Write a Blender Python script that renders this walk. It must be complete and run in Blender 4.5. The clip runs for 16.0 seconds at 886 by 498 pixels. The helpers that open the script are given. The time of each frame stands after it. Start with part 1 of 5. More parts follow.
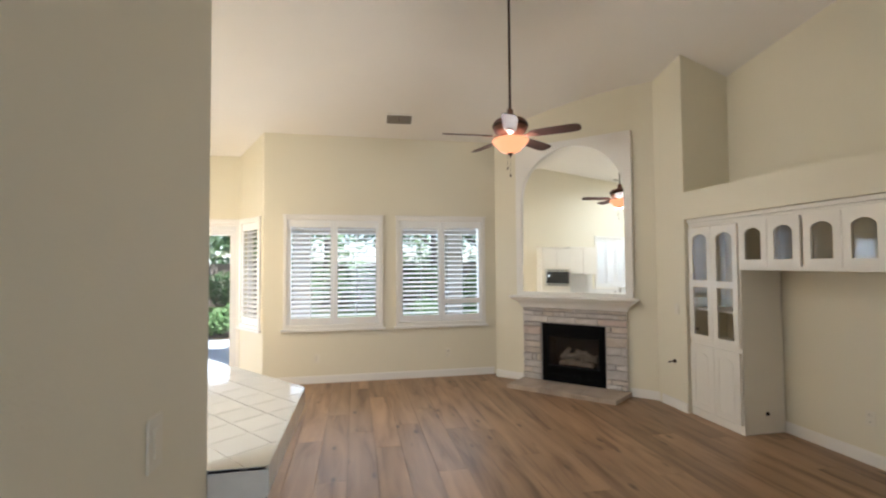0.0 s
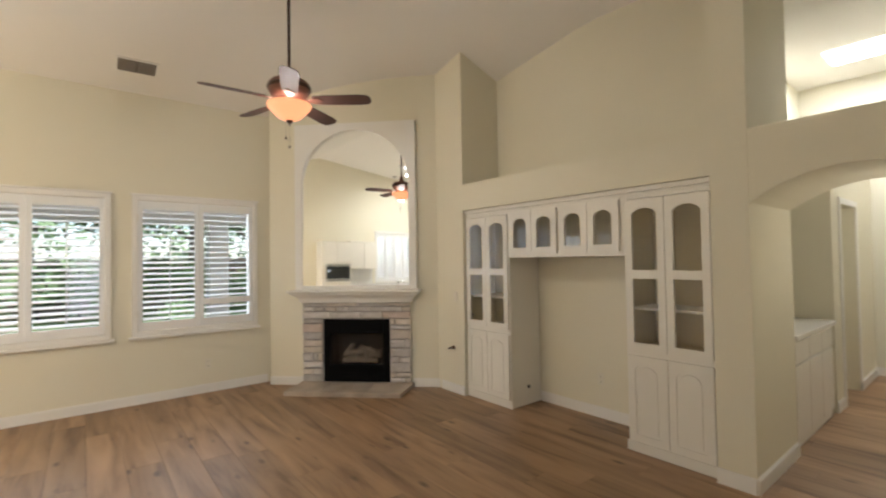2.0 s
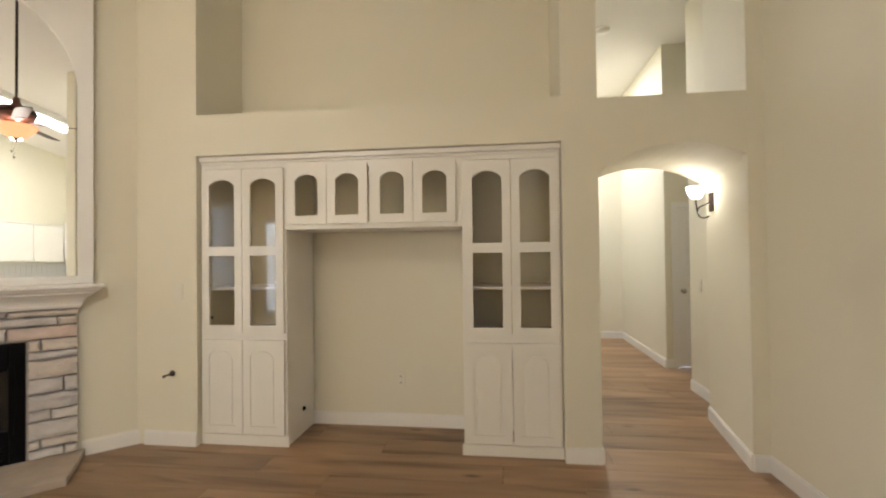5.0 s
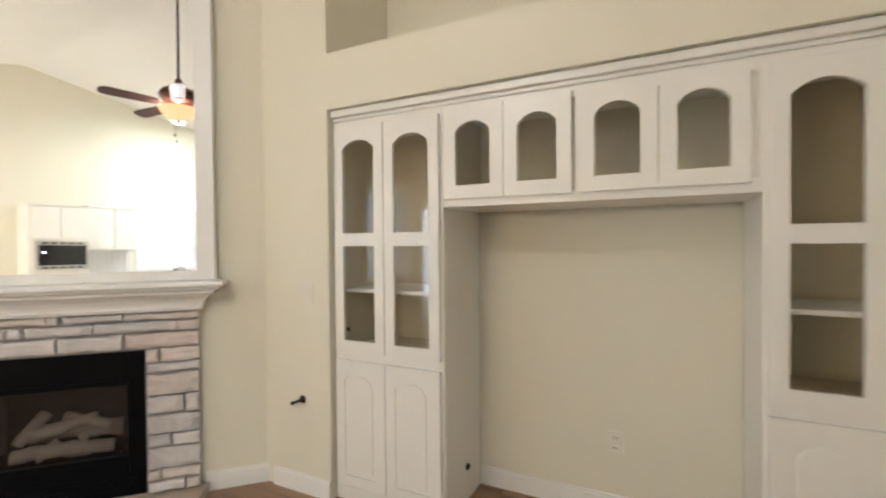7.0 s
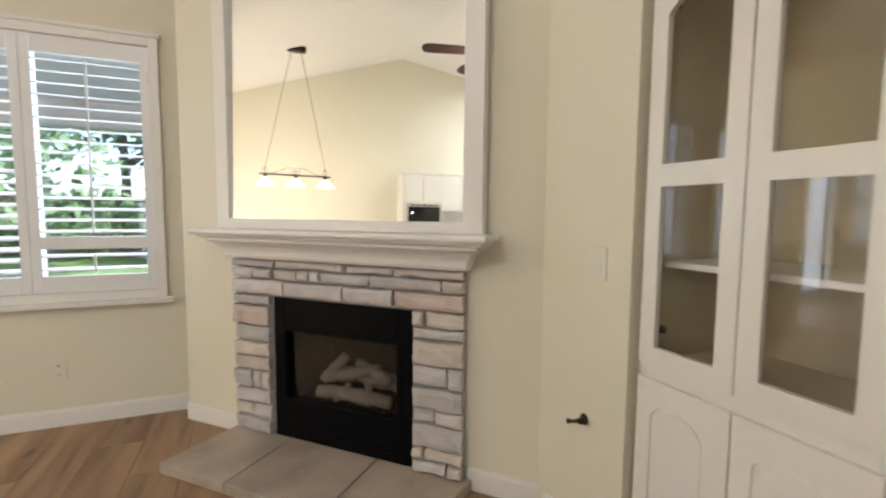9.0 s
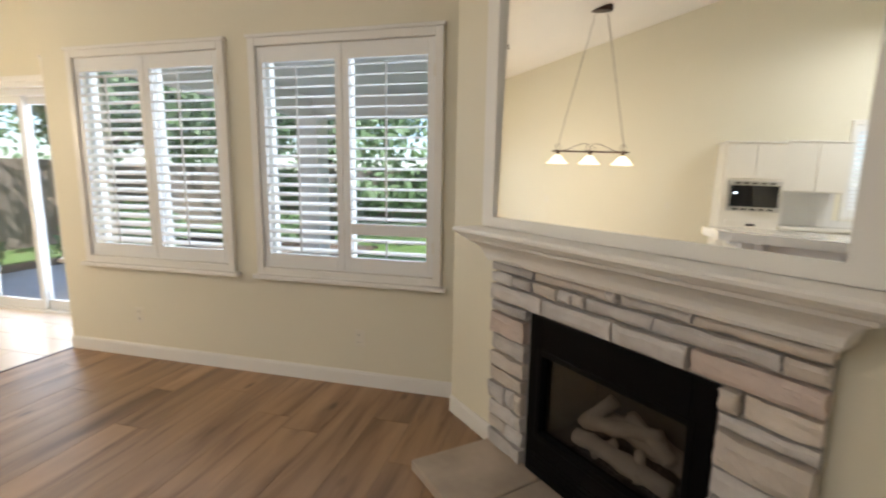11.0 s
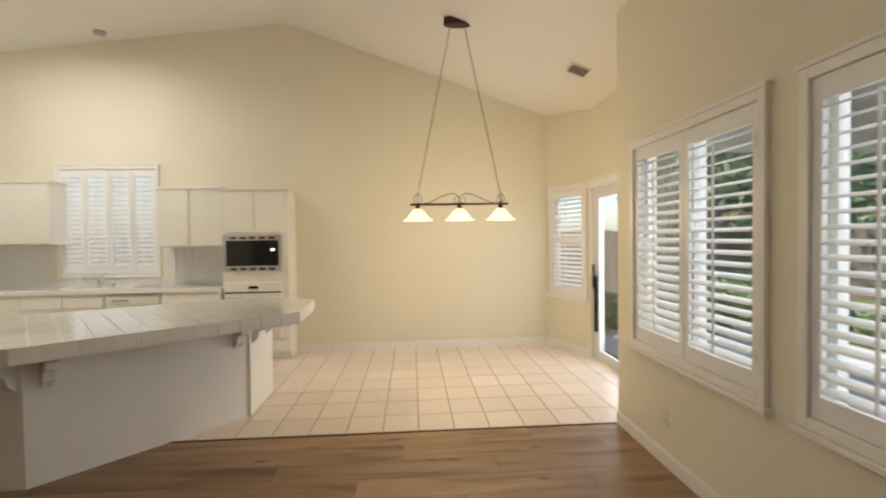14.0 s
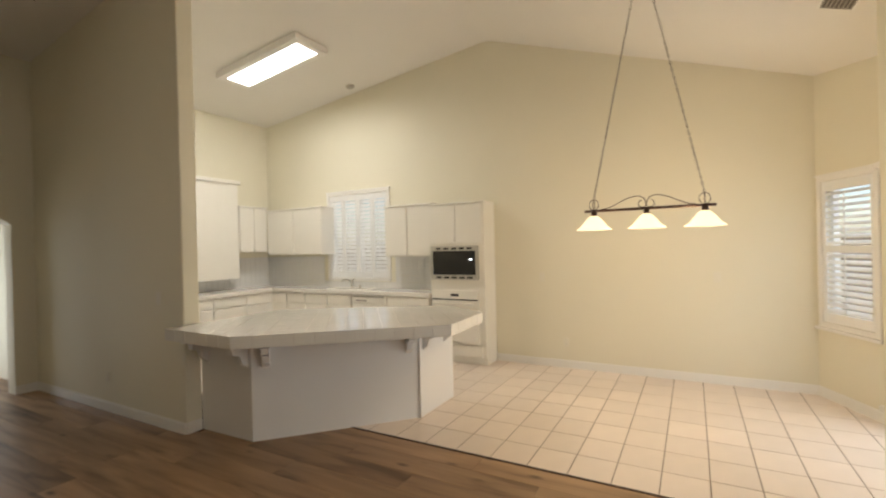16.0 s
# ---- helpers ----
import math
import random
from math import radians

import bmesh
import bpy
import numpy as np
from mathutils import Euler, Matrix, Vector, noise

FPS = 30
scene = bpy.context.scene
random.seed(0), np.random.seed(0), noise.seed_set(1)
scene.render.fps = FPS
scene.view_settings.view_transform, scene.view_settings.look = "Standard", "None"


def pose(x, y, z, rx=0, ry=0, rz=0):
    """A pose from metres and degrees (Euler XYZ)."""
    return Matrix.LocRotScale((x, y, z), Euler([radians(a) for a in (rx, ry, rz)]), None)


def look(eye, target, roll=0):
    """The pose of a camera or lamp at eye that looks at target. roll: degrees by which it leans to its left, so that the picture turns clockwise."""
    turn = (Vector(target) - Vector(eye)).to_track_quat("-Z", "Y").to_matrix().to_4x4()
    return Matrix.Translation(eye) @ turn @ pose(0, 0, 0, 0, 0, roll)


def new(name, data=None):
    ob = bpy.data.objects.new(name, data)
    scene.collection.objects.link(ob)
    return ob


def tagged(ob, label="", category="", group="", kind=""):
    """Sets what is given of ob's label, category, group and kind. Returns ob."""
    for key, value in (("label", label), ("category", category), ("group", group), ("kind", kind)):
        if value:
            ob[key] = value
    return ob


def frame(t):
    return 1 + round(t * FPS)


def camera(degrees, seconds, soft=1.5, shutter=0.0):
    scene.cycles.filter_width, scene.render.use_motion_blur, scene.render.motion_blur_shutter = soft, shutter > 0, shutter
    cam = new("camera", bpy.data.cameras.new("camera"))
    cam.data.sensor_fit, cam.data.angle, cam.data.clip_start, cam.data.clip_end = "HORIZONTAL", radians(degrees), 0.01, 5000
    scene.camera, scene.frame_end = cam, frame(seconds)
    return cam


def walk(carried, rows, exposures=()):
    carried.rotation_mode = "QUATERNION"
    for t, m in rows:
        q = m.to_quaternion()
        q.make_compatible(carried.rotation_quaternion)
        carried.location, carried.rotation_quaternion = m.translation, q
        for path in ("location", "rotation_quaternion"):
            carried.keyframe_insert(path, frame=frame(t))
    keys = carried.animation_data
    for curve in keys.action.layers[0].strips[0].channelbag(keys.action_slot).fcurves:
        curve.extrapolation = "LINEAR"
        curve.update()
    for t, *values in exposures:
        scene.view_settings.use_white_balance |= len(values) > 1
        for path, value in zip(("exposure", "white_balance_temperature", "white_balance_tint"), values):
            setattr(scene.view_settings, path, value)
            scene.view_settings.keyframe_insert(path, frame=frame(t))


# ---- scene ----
cam = camera(89.2, 16.0, soft=2.1, shutter=0.4)
EXPOSURES = [(0.0, 1.12, 5500, 10), (1.5, 1.08, 5750, 10), (3.5, 1.1, 6150, 10), (6.0, 1.6, 5600, 10), (7.0, 1.65, 5400, 10), (8.7, 1.45, 5500, 10),
             (11.0, 0.9, 5750, 10), (12.5, 0.57, 6000, 10), (13.5, 0.43, 6250, 10), (16.0, 0.43, 6400, 10)]
PATH = [
    (0, (1.732, 1.778, 1.582), (2.114, 3.74, 1.65), -0.4),
    (0.5, (1.745, 1.869, 1.544), (2.33, 3.78, 1.623), -0.2),
    (1, (1.753, 1.948, 1.554), (2.562, 3.775, 1.621), -0.5),
    (1.5, (1.866, 2.066, 1.532), (2.877, 3.791, 1.588), -0.5),
    (2, (1.875, 2.225, 1.504), (3.126, 3.785, 1.55), -0.9),
    (2.5, (1.818, 2.401, 1.455), (3.284, 3.761, 1.509), -0.6),
    (3, (1.753, 2.62, 1.394), (3.425, 3.717, 1.45), -0.5),
    (3.5, (1.765, 2.888, 1.333), (3.589, 3.705, 1.399), -0.4),
    (3.7, (1.783, 3.023, 1.322), (3.659, 3.712, 1.389), -0.4),
    (5.8, (2.745, 4.128, 1.324), (4.734, 4.341, 1.336), -0.6),
    (6, (2.883, 4.158, 1.336), (4.858, 4.471, 1.33), -0.6),
    (6.5, (3.122, 4.262, 1.335), (5.042, 4.82, 1.33), -0.6),
    (7, (3.336, 4.395, 1.346), (5.127, 5.285, 1.318), -0.5),
    (7.5, (3.545, 4.517, 1.334), (5.146, 5.713, 1.276), -0.2),
    (8, (3.772, 4.622, 1.323), (5.112, 6.104, 1.232), -0.5),
    (8.5, (3.929, 4.761, 1.269), (4.999, 6.446, 1.153), -0.1),
    (8.7, (3.994, 4.821, 1.25), (4.94, 6.578, 1.121), 0.1),
    (10.8, (4.221, 5.36, 1.346), (3.918, 7.316, 1.057), 1.3),
    (11, (4.233, 5.424, 1.385), (3.76, 7.343, 1.077), 0.9),
    (11.5, (4.249, 5.534, 1.433), (3.419, 7.328, 1.128), 0.3),
    (12, (4.301, 5.66, 1.464), (3.074, 7.213, 1.176), 0),
    (12.5, (4.303, 5.809, 1.517), (2.762, 7.06, 1.268), -0.3),
    (13, (4.266, 5.964, 1.53), (2.486, 6.859, 1.363), -0.4),
    (13.5, (4.227, 6.166, 1.544), (2.299, 6.69, 1.442), -0.7),
    (14, (4.114, 6.384, 1.555), (2.119, 6.521, 1.505), -0.8),
    (14.5, (3.997, 6.607, 1.573), (2.006, 6.419, 1.543), -1.2),
    (15, (3.896, 6.865, 1.615), (1.957, 6.376, 1.594), -1.2),
    (15.5, (3.787, 6.993, 1.597), (1.923, 6.268, 1.587), -1.4),
    (16, (3.662, 7.218, 1.613), (1.914, 6.246, 1.604), -1.4),
]
walk(cam, [(t, look(eye, target, roll)) for t, eye, target, roll in PATH], EXPOSURES)

# ---- world, sun, lamps ----
world = bpy.data.worlds.new("sky")
scene.world = world
world.use_nodes = True
wt = world.node_tree
sky = wt.nodes.new("ShaderNodeTexSky")
sky.sky_type = 'NISHITA'
sky.sun_disc = False
sky.sun_elevation, sky.sun_rotation = radians(52), radians(145)
wt.links.new(sky.outputs["Color"], wt.nodes["Background"].inputs["Color"])
wt.nodes["Background"].inputs["Strength"].default_value = 0.15


def lamp(name, kind, power, m, colour, size=0.1, size_y=None, spread=180):
    data = bpy.data.lights.new(name, kind)
    data.energy, data.color = power, colour
    if kind == 'AREA':
        data.shape = 'RECTANGLE' if size_y else 'SQUARE'
        data.size = size
        data.spread = radians(spread)
        if size_y:
            data.size_y = size_y
    elif kind == 'POINT':
        data.shadow_soft_size = size
    ob = new(name, data)
    ob.matrix_world = m
    return ob


SUN = bpy.data.lights.new("sun", 'SUN')
SUN.energy, SUN.angle, SUN.color = 4.5, radians(0.5), (1, 0.94, 0.84)
sun = new("sun", SUN)
sun.matrix_world = look((0, 0, 0), (-0.35, 0.50, -0.79))

WARM = (1.0, 0.74, 0.44)
lamp("kitchen_tube_light", 'AREA', 46, pose(-0.59, 2.23, 4.08, -7, 0, 0), (1, 0.95, 0.86), 0.36, 1.36)
for y in (6.45, 6.88, 7.31):
    lamp("pendant_bulb", 'POINT', 11, pose(-0.52, y, 1.80), WARM, 0.04)
lamp("fan_bulb", 'POINT', 11, pose(3.08, 5.54, 2.60), (1, 0.86, 0.70), 0.06)
lamp("sconce_bulb", 'POINT', 1.3, pose(5.88, 2.356, 1.79), (1, 0.86, 0.66), 0.05)
lamp("hall_skylight_light", 'AREA', 24, pose(8.45, 3.12, 3.69), (1, 0.96, 0.92), 0.5, 0.9)

# daylight that the sky sends in through the glass
DAY = (0.93, 0.97, 1.0)
for x in (1.45, 2.93):
    lamp("window_daylight", 'AREA', 7.5, look((x, 8.28, 1.48), (x, 0, 1.48)), DAY, 1.2, 1.45)
lamp("slider_daylight", 'AREA', 20, look((-0.7, 8.85, 1.15), (-0.7, 0, 1.15)), DAY, 1.4, 2.0)
lamp("kitchen_window_daylight", 'AREA', 2.2, look((-2.42, 2.32, 1.83), (0, 2.32, 1.83)), DAY, 1.2, 1.4)
lamp("bay_daylight", 'AREA', 3, look((-1.95, 8.70, 1.48), (-1.6, 7.9, 1.48)), DAY, 0.6, 1.3)
# added for daylight from the unseen entry opening, which has no glass
lamp("entry_daylight", 'AREA', 12, look((2.0, -1.24, 1.1), (2.0, 4, 1.1)), DAY, 0.9, 2.0)


# ---- materials ----
def mat(name, colour, rough=0.6, metal=0.0, grain=0.06, scale=6.0, bump=0.05, bscale=60.0, vary=0.0, spec=0.5, coat=0.0):
    m = bpy.data.materials.new(name)
    m.use_nodes = True
    nt = m.node_tree
    b = nt.nodes["Principled BSDF"]
    b.inputs["Roughness"].default_value = rough
    b.inputs["Metallic"].default_value = metal
    b.inputs["Specular IOR Level"].default_value = spec
    b.inputs["Coat Weight"].default_value = coat
    tc = nt.nodes.new("ShaderNodeTexCoord")
    n1 = nt.nodes.new("ShaderNodeTexNoise")
    n1.inputs["Scale"].default_value, n1.inputs["Detail"].default_value = scale, 6
    nt.links.new(tc.outputs["Object"], n1.inputs["Vector"])
    mix = nt.nodes.new("ShaderNodeMix")
    mix.data_type = 'RGBA'
    mix.inputs[6].default_value = (*[c * (1 - grain) for c in colour], 1)
    mix.inputs[7].default_value = (*[min(1, c * (1 + grain)) for c in colour], 1)
    nt.links.new(n1.outputs["Fac"], mix.inputs[0])
    out = mix.outputs[2]
    if vary:
        oi = nt.nodes.new("ShaderNodeObjectInfo")
        hsv = nt.nodes.new("ShaderNodeHueSaturation")
        mr = nt.nodes.new("ShaderNodeMapRange")
        mr.inputs[3].default_value, mr.inputs[4].default_value = 1 - vary, 1 + vary
        nt.links.new(oi.outputs["Random"], mr.inputs[0])
        nt.links.new(mr.outputs[0], hsv.inputs["Value"])
        nt.links.new(out, hsv.inputs["Color"])
        out = hsv.outputs[0]
    nt.links.new(out, b.inputs["Base Color"])
    if bump:
        n2 = nt.nodes.new("ShaderNodeTexNoise")
        n2.inputs["Scale"].default_value, n2.inputs["Detail"].default_value = bscale, 4
        nt.links.new(tc.outputs["Object"], n2.inputs["Vector"])
        bp = nt.nodes.new("ShaderNodeBump")
        bp.inputs["Strength"].default_value, bp.inputs["Distance"].default_value = bump, 0.01
        nt.links.new(n2.outputs["Fac"], bp.inputs["Height"])
        nt.links.new(bp.outputs[0], b.inputs["Normal"])
    return m


def glow(name, colour, strength):
    m = bpy.data.materials.new(name)
    m.use_nodes = True
    b = m.node_tree.nodes["Principled BSDF"]
    b.inputs["Base Color"].default_value = (*[0.06 * k for k in colour], 1)
    b.inputs["Emission Color"].default_value = (*colour, 1)
    b.inputs["Emission Strength"].default_value = strength
    return m


def wood_floor():
    m = bpy.data.materials.new("oak_plank")
    m.use_nodes = True
    nt = m.node_tree
    L = nt.links.new
    b = nt.nodes["Principled BSDF"]
    tc = nt.nodes.new("ShaderNodeTexCoord")
    oi = nt.nodes.new("ShaderNodeObjectInfo")
    off = nt.nodes.new("ShaderNodeVectorMath")
    off.operation = 'SCALE'
    cm = nt.nodes.new("ShaderNodeCombineXYZ")
    for i in range(3):
        L(oi.outputs["Random"], cm.inputs[i])
    L(cm.outputs[0], off.inputs[0])
    off.inputs["Scale"].default_value = 37.0
    add = nt.nodes.new("ShaderNodeVectorMath")
    L(tc.outputs["Object"], add.inputs[0])
    L(off.outputs[0], add.inputs[1])
    mp = nt.nodes.new("ShaderNodeMapping")
    mp.inputs["Scale"].default_value = (6, 0.7, 1)
    L(add.outputs[0], mp.inputs[0])
    n1 = nt.nodes.new("ShaderNodeTexNoise")
    n1.inputs["Scale"].default_value, n1.inputs["Detail"].default_value, n1.inputs["Distortion"].default_value = 1.5, 5, 0.6
    L(mp.outputs[0], n1.inputs["Vector"])
    mp2 = nt.nodes.new("ShaderNodeMapping")
    mp2.inputs["Scale"].default_value = (90, 3, 1)
    L(add.outputs[0], mp2.inputs[0])
    n2 = nt.nodes.new("ShaderNodeTexNoise")
    n2.inputs["Scale"].default_value, n2.inputs["Detail"].default_value = 1.0, 5
    L(mp2.outputs[0], n2.inputs["Vector"])
    ramp = nt.nodes.new("ShaderNodeValToRGB")
    ramp.color_ramp.elements[0].position, ramp.color_ramp.elements[1].position = 0.28, 0.72
    ramp.color_ramp.elements[0].color = (0.16, 0.086, 0.042, 1)
    ramp.color_ramp.elements[1].color = (0.44, 0.278, 0.152, 1)
    e = ramp.color_ramp.elements.new(0.48)
    e.color = (0.33, 0.203, 0.11, 1)
    L(n1.outputs["Fac"], ramp.inputs[0])
    hsv = nt.nodes.new("ShaderNodeHueSaturation")
    mr = nt.nodes.new("ShaderNodeMapRange")
    mr.inputs[3].default_value, mr.inputs[4].default_value = 0.86, 1.16
    L(oi.outputs["Random"], mr.inputs[0])
    L(mr.outputs[0], hsv.inputs["Value"])
    L(ramp.outputs[0], hsv.inputs["Color"])
    # knots
    mp3 = nt.nodes.new("ShaderNodeMapping")
    mp3.inputs["Scale"].default_value = (5.5, 2.2, 1)
    L(add.outputs[0], mp3.inputs[0])
    vo = nt.nodes.new("ShaderNodeTexVoronoi")
    vo.inputs["Scale"].default_value = 1.0
    L(mp3.outputs[0], vo.inputs["Vector"])
    kr = nt.nodes.new("ShaderNodeMapRange")
    kr.inputs[1].default_value, kr.inputs[2].default_value = 0.03, 0.16
    kr.inputs[3].default_value, kr.inputs[4].default_value = 0.8, 0.0
    L(vo.outputs["Distance"], kr.inputs[0])
    mk = nt.nodes.new("ShaderNodeMix")
    mk.data_type = 'RGBA'
    mk.inputs[7].default_value = (0.05, 0.026, 0.014, 1)
    L(kr.outputs[0], mk.inputs[0])
    L(hsv.outputs[0], mk.inputs[6])
    mg = nt.nodes.new("ShaderNodeMix")
    mg.data_type, mg.blend_type = 'RGBA', 'MULTIPLY'
    mg.inputs[0].default_value = 0.22
    L(mk.outputs[2], mg.inputs[6])
    L(n2.outputs["Fac"], mg.inputs[7])
    L(mg.outputs[2], b.inputs["Base Color"])
    rr = nt.nodes.new("ShaderNodeMapRange")
    rr.inputs[3].default_value, rr.inputs[4].default_value = 0.32, 0.5
    L(n2.outputs["Fac"], rr.inputs[0])
    L(rr.outputs[0], b.inputs["Roughness"])
    bp = nt.nodes.new("ShaderNodeBump")
    bp.inputs["Strength"].default_value, bp.inputs["Distance"].default_value = 0.12, 0.003
    L(n2.outputs["Fac"], bp.inputs["Height"])
    L(bp.outputs[0], b.inputs["Normal"])
    return m


def glass_mat(name, tint=(1, 1, 1)):
    m = bpy.data.materials.new(name)
    m.use_nodes = True
    nt = m.node_tree
    nt.nodes.remove(nt.nodes["Principled BSDF"])
    t = nt.nodes.new("ShaderNodeBsdfTransparent")
    g = nt.nodes.new("ShaderNodeBsdfGlossy")
    t.inputs[0].default_value = (*tint, 1)
    g.inputs["Roughness"].default_value = 0.02
    mx = nt.nodes.new("ShaderNodeMixShader")
    lw = nt.nodes.new("ShaderNodeLayerWeight")
    pw = nt.nodes.new("ShaderNodeMath")
    pw.operation = 'POWER'
    pw.inputs[1].default_value = 4.0
    ma = nt.nodes.new("ShaderNodeMath")
    ma.operation = 'MULTIPLY_ADD'
    ma.inputs[1].default_value, ma.inputs[2].default_value = 0.55, 0.035
    nt.links.new(lw.outputs["Facing"], pw.inputs[0])
    nt.links.new(pw.outputs[0], ma.inputs[0])
    nt.links.new(ma.outputs[0], mx.inputs[0])
    nt.links.new(t.outputs[0], mx.inputs[1])
    nt.links.new(g.outputs[0], mx.inputs[2])
    nt.links.new(mx.outputs[0], nt.nodes["Material Output"].inputs[0])
    return m


WALL = mat("cream_wall_paint", (0.765, 0.722, 0.585), 0.75, grain=0.025, scale=1.5, bump=0.10, bscale=90)
CEIL = mat("white_ceiling_paint", (0.80, 0.77, 0.72), 0.85, grain=0.02, scale=2, bump=0.12, bscale=70)
TRIM = mat("white_trim_paint", (0.83, 0.81, 0.77), 0.38, grain=0.02, scale=3, bump=0.02, bscale=40)
CAB = mat("white_cabinet_paint", (0.82, 0.79, 0.72), 0.33, grain=0.03, scale=4, bump=0.03, bscale=50)
BARW = mat("white_bar_paint", (0.83, 0.82, 0.81), 0.55, grain=0.03, scale=2, bump=0.08, bscale=70)
SHUT = mat("white_shutter_paint", (0.84, 0.84, 0.83), 0.4, grain=0.015, scale=4, bump=0.0)
OAK = wood_floor()
SUBF = mat("dark_subfloor", (0.06, 0.04, 0.025), 0.8)
TILE = mat("cream_floor_tile", (0.78, 0.68, 0.59), 0.28, grain=0.07, scale=5, bump=0.05, bscale=25, vary=0.05)
GROUT = mat("brown_grout", (0.30, 0.23, 0.17), 0.85, grain=0.15, scale=20, bump=0.2)
CTILE = mat("white_counter_tile", (0.80, 0.78, 0.73), 0.07, grain=0.03, scale=7, bump=0.03, bscale=12, vary=0.03)
CGROUT = mat("pale_counter_grout", (0.72, 0.69, 0.64), 0.8, grain=0.1, scale=20)
STONE = mat("grey_ledge_stone", (0.56, 0.53, 0.51), 0.8, grain=0.32, scale=9, bump=0.55, bscale=28, vary=0.16)
STONEP = mat("pinkish_ledge_stone", (0.55, 0.46, 0.41), 0.8, grain=0.25, scale=9, bump=0.55, bscale=28, vary=0.12)
STONET = mat("tan_ledge_stone", (0.60, 0.54, 0.48), 0.8, grain=0.28, scale=9, bump=0.55, bscale=28, vary=0.12)
MORTAR = mat("grey_mortar", (0.36, 0.34, 0.32), 0.9, grain=0.2, scale=30, bump=0.4)
HEARTH = mat("beige_hearth_stone", (0.42, 0.35, 0.28), 0.6, grain=0.55, scale=4, bump=0.3, bscale=30, vary=0.08)
BLACK = mat("black_metal", (0.004, 0.004, 0.0045), 0.35, grain=0.2, scale=10, bump=0.03, spec=0.07)
DARKIN = mat("firebox_lining", (0.055, 0.052, 0.05), 0.85, grain=0.3, scale=12, bump=0.2)
LOG = mat("ceramic_log", (0.36, 0.30, 0.25), 0.9, grain=0.4, scale=14, bump=0.6, bscale=30)
BRONZE = mat("dark_bronze", (0.05, 0.028, 0.02), 0.35, 0.7, grain=0.2, scale=15)
COPPER = mat("copper_bronze", (0.17, 0.075, 0.05), 0.45, 0.5, grain=0.2, scale=15)
BLADE = mat("walnut_fan_blade", (0.06, 0.024, 0.016), 0.55, grain=0.35, scale=12, bump=0.05)
CHROME = mat("brushed_nickel", (0.62, 0.6, 0.57), 0.22, 1.0, grain=0.05, scale=30, bump=0)
STEEL = mat("stainless_steel", (0.58, 0.57, 0.55), 0.3, 1.0, grain=0.06, scale=8, bump=0.02)
DGLASS = mat("black_glass", (0.008, 0.008, 0.009), 0.06, grain=0.1, bump=0)
SHADE = glow("amber_glass_shade", (1.0, 0.36, 0.15), 0.7)
PSHADE = glow("cream_glass_shade", (1.0, 0.80, 0.45), 1.3)
SSHADE = glow("white_glass_shade", (1.0, 0.90, 0.74), 2.5)
TUBE = glow("fluorescent_lens", (1.0, 0.98, 0.92), 6.0)
SKYL = glow("skylight_diffuser", (1.0, 0.98, 0.95), 3.0)
PLATE = mat("white_plastic_plate", (0.80, 0.77, 0.70), 0.4, grain=0.01, bump=0)
PLATEB = mat("cream_plastic_plate", (0.76, 0.72, 0.61), 0.4, grain=0.01, bump=0)
VENTM = mat("grey_vent_metal", (0.33, 0.30, 0.27), 0.5, 0.3, grain=0.05, bump=0)
MIRROR = mat("mirror_silver", (0.93, 0.94, 0.93), 0.0, 1.0, grain=0.0, bump=0)
GLASS = glass_mat("clear_glass")
SMOKED = glass_mat("smoked_fire_glass", (0.78, 0.77, 0.75))
ALU = mat("white_door_frame", (0.74, 0.74, 0.73), 0.4, grain=0.02, bump=0)
CONC = mat("patio_concrete", (0.56, 0.57, 0.59), 0.85, grain=0.12, scale=3, bump=0.2)
GRASS = mat("lawn_grass", (0.13, 0.21, 0.05), 0.9, grain=0.45, scale=3, bump=0.6, bscale=120)
EARTH = mat("planting_soil", (0.13, 0.09, 0.06), 0.95, grain=0.3, scale=4, bump=0.5)
LEAF = mat("tree_leaves", (0.12, 0.19, 0.075), 0.6, grain=0.4, scale=5, bump=0)
LEAF2 = mat("shrub_leaves", (0.14, 0.24, 0.08), 0.6, grain=0.4, scale=5, bump=0)
BARK = mat("grey_bark", (0.20, 0.17, 0.15), 0.9, grain=0.3, scale=10, bump=0.5, bscale=20)
FENCE = mat("weathered_fence_wood", (0.28, 0.23, 0.19), 0.85, grain=0.25, scale=6, bump=0.2, vary=0.12)
STUCCO = mat("patio_stucco", (0.74, 0.69, 0.62), 0.9, grain=0.06, scale=3, bump=0.3)


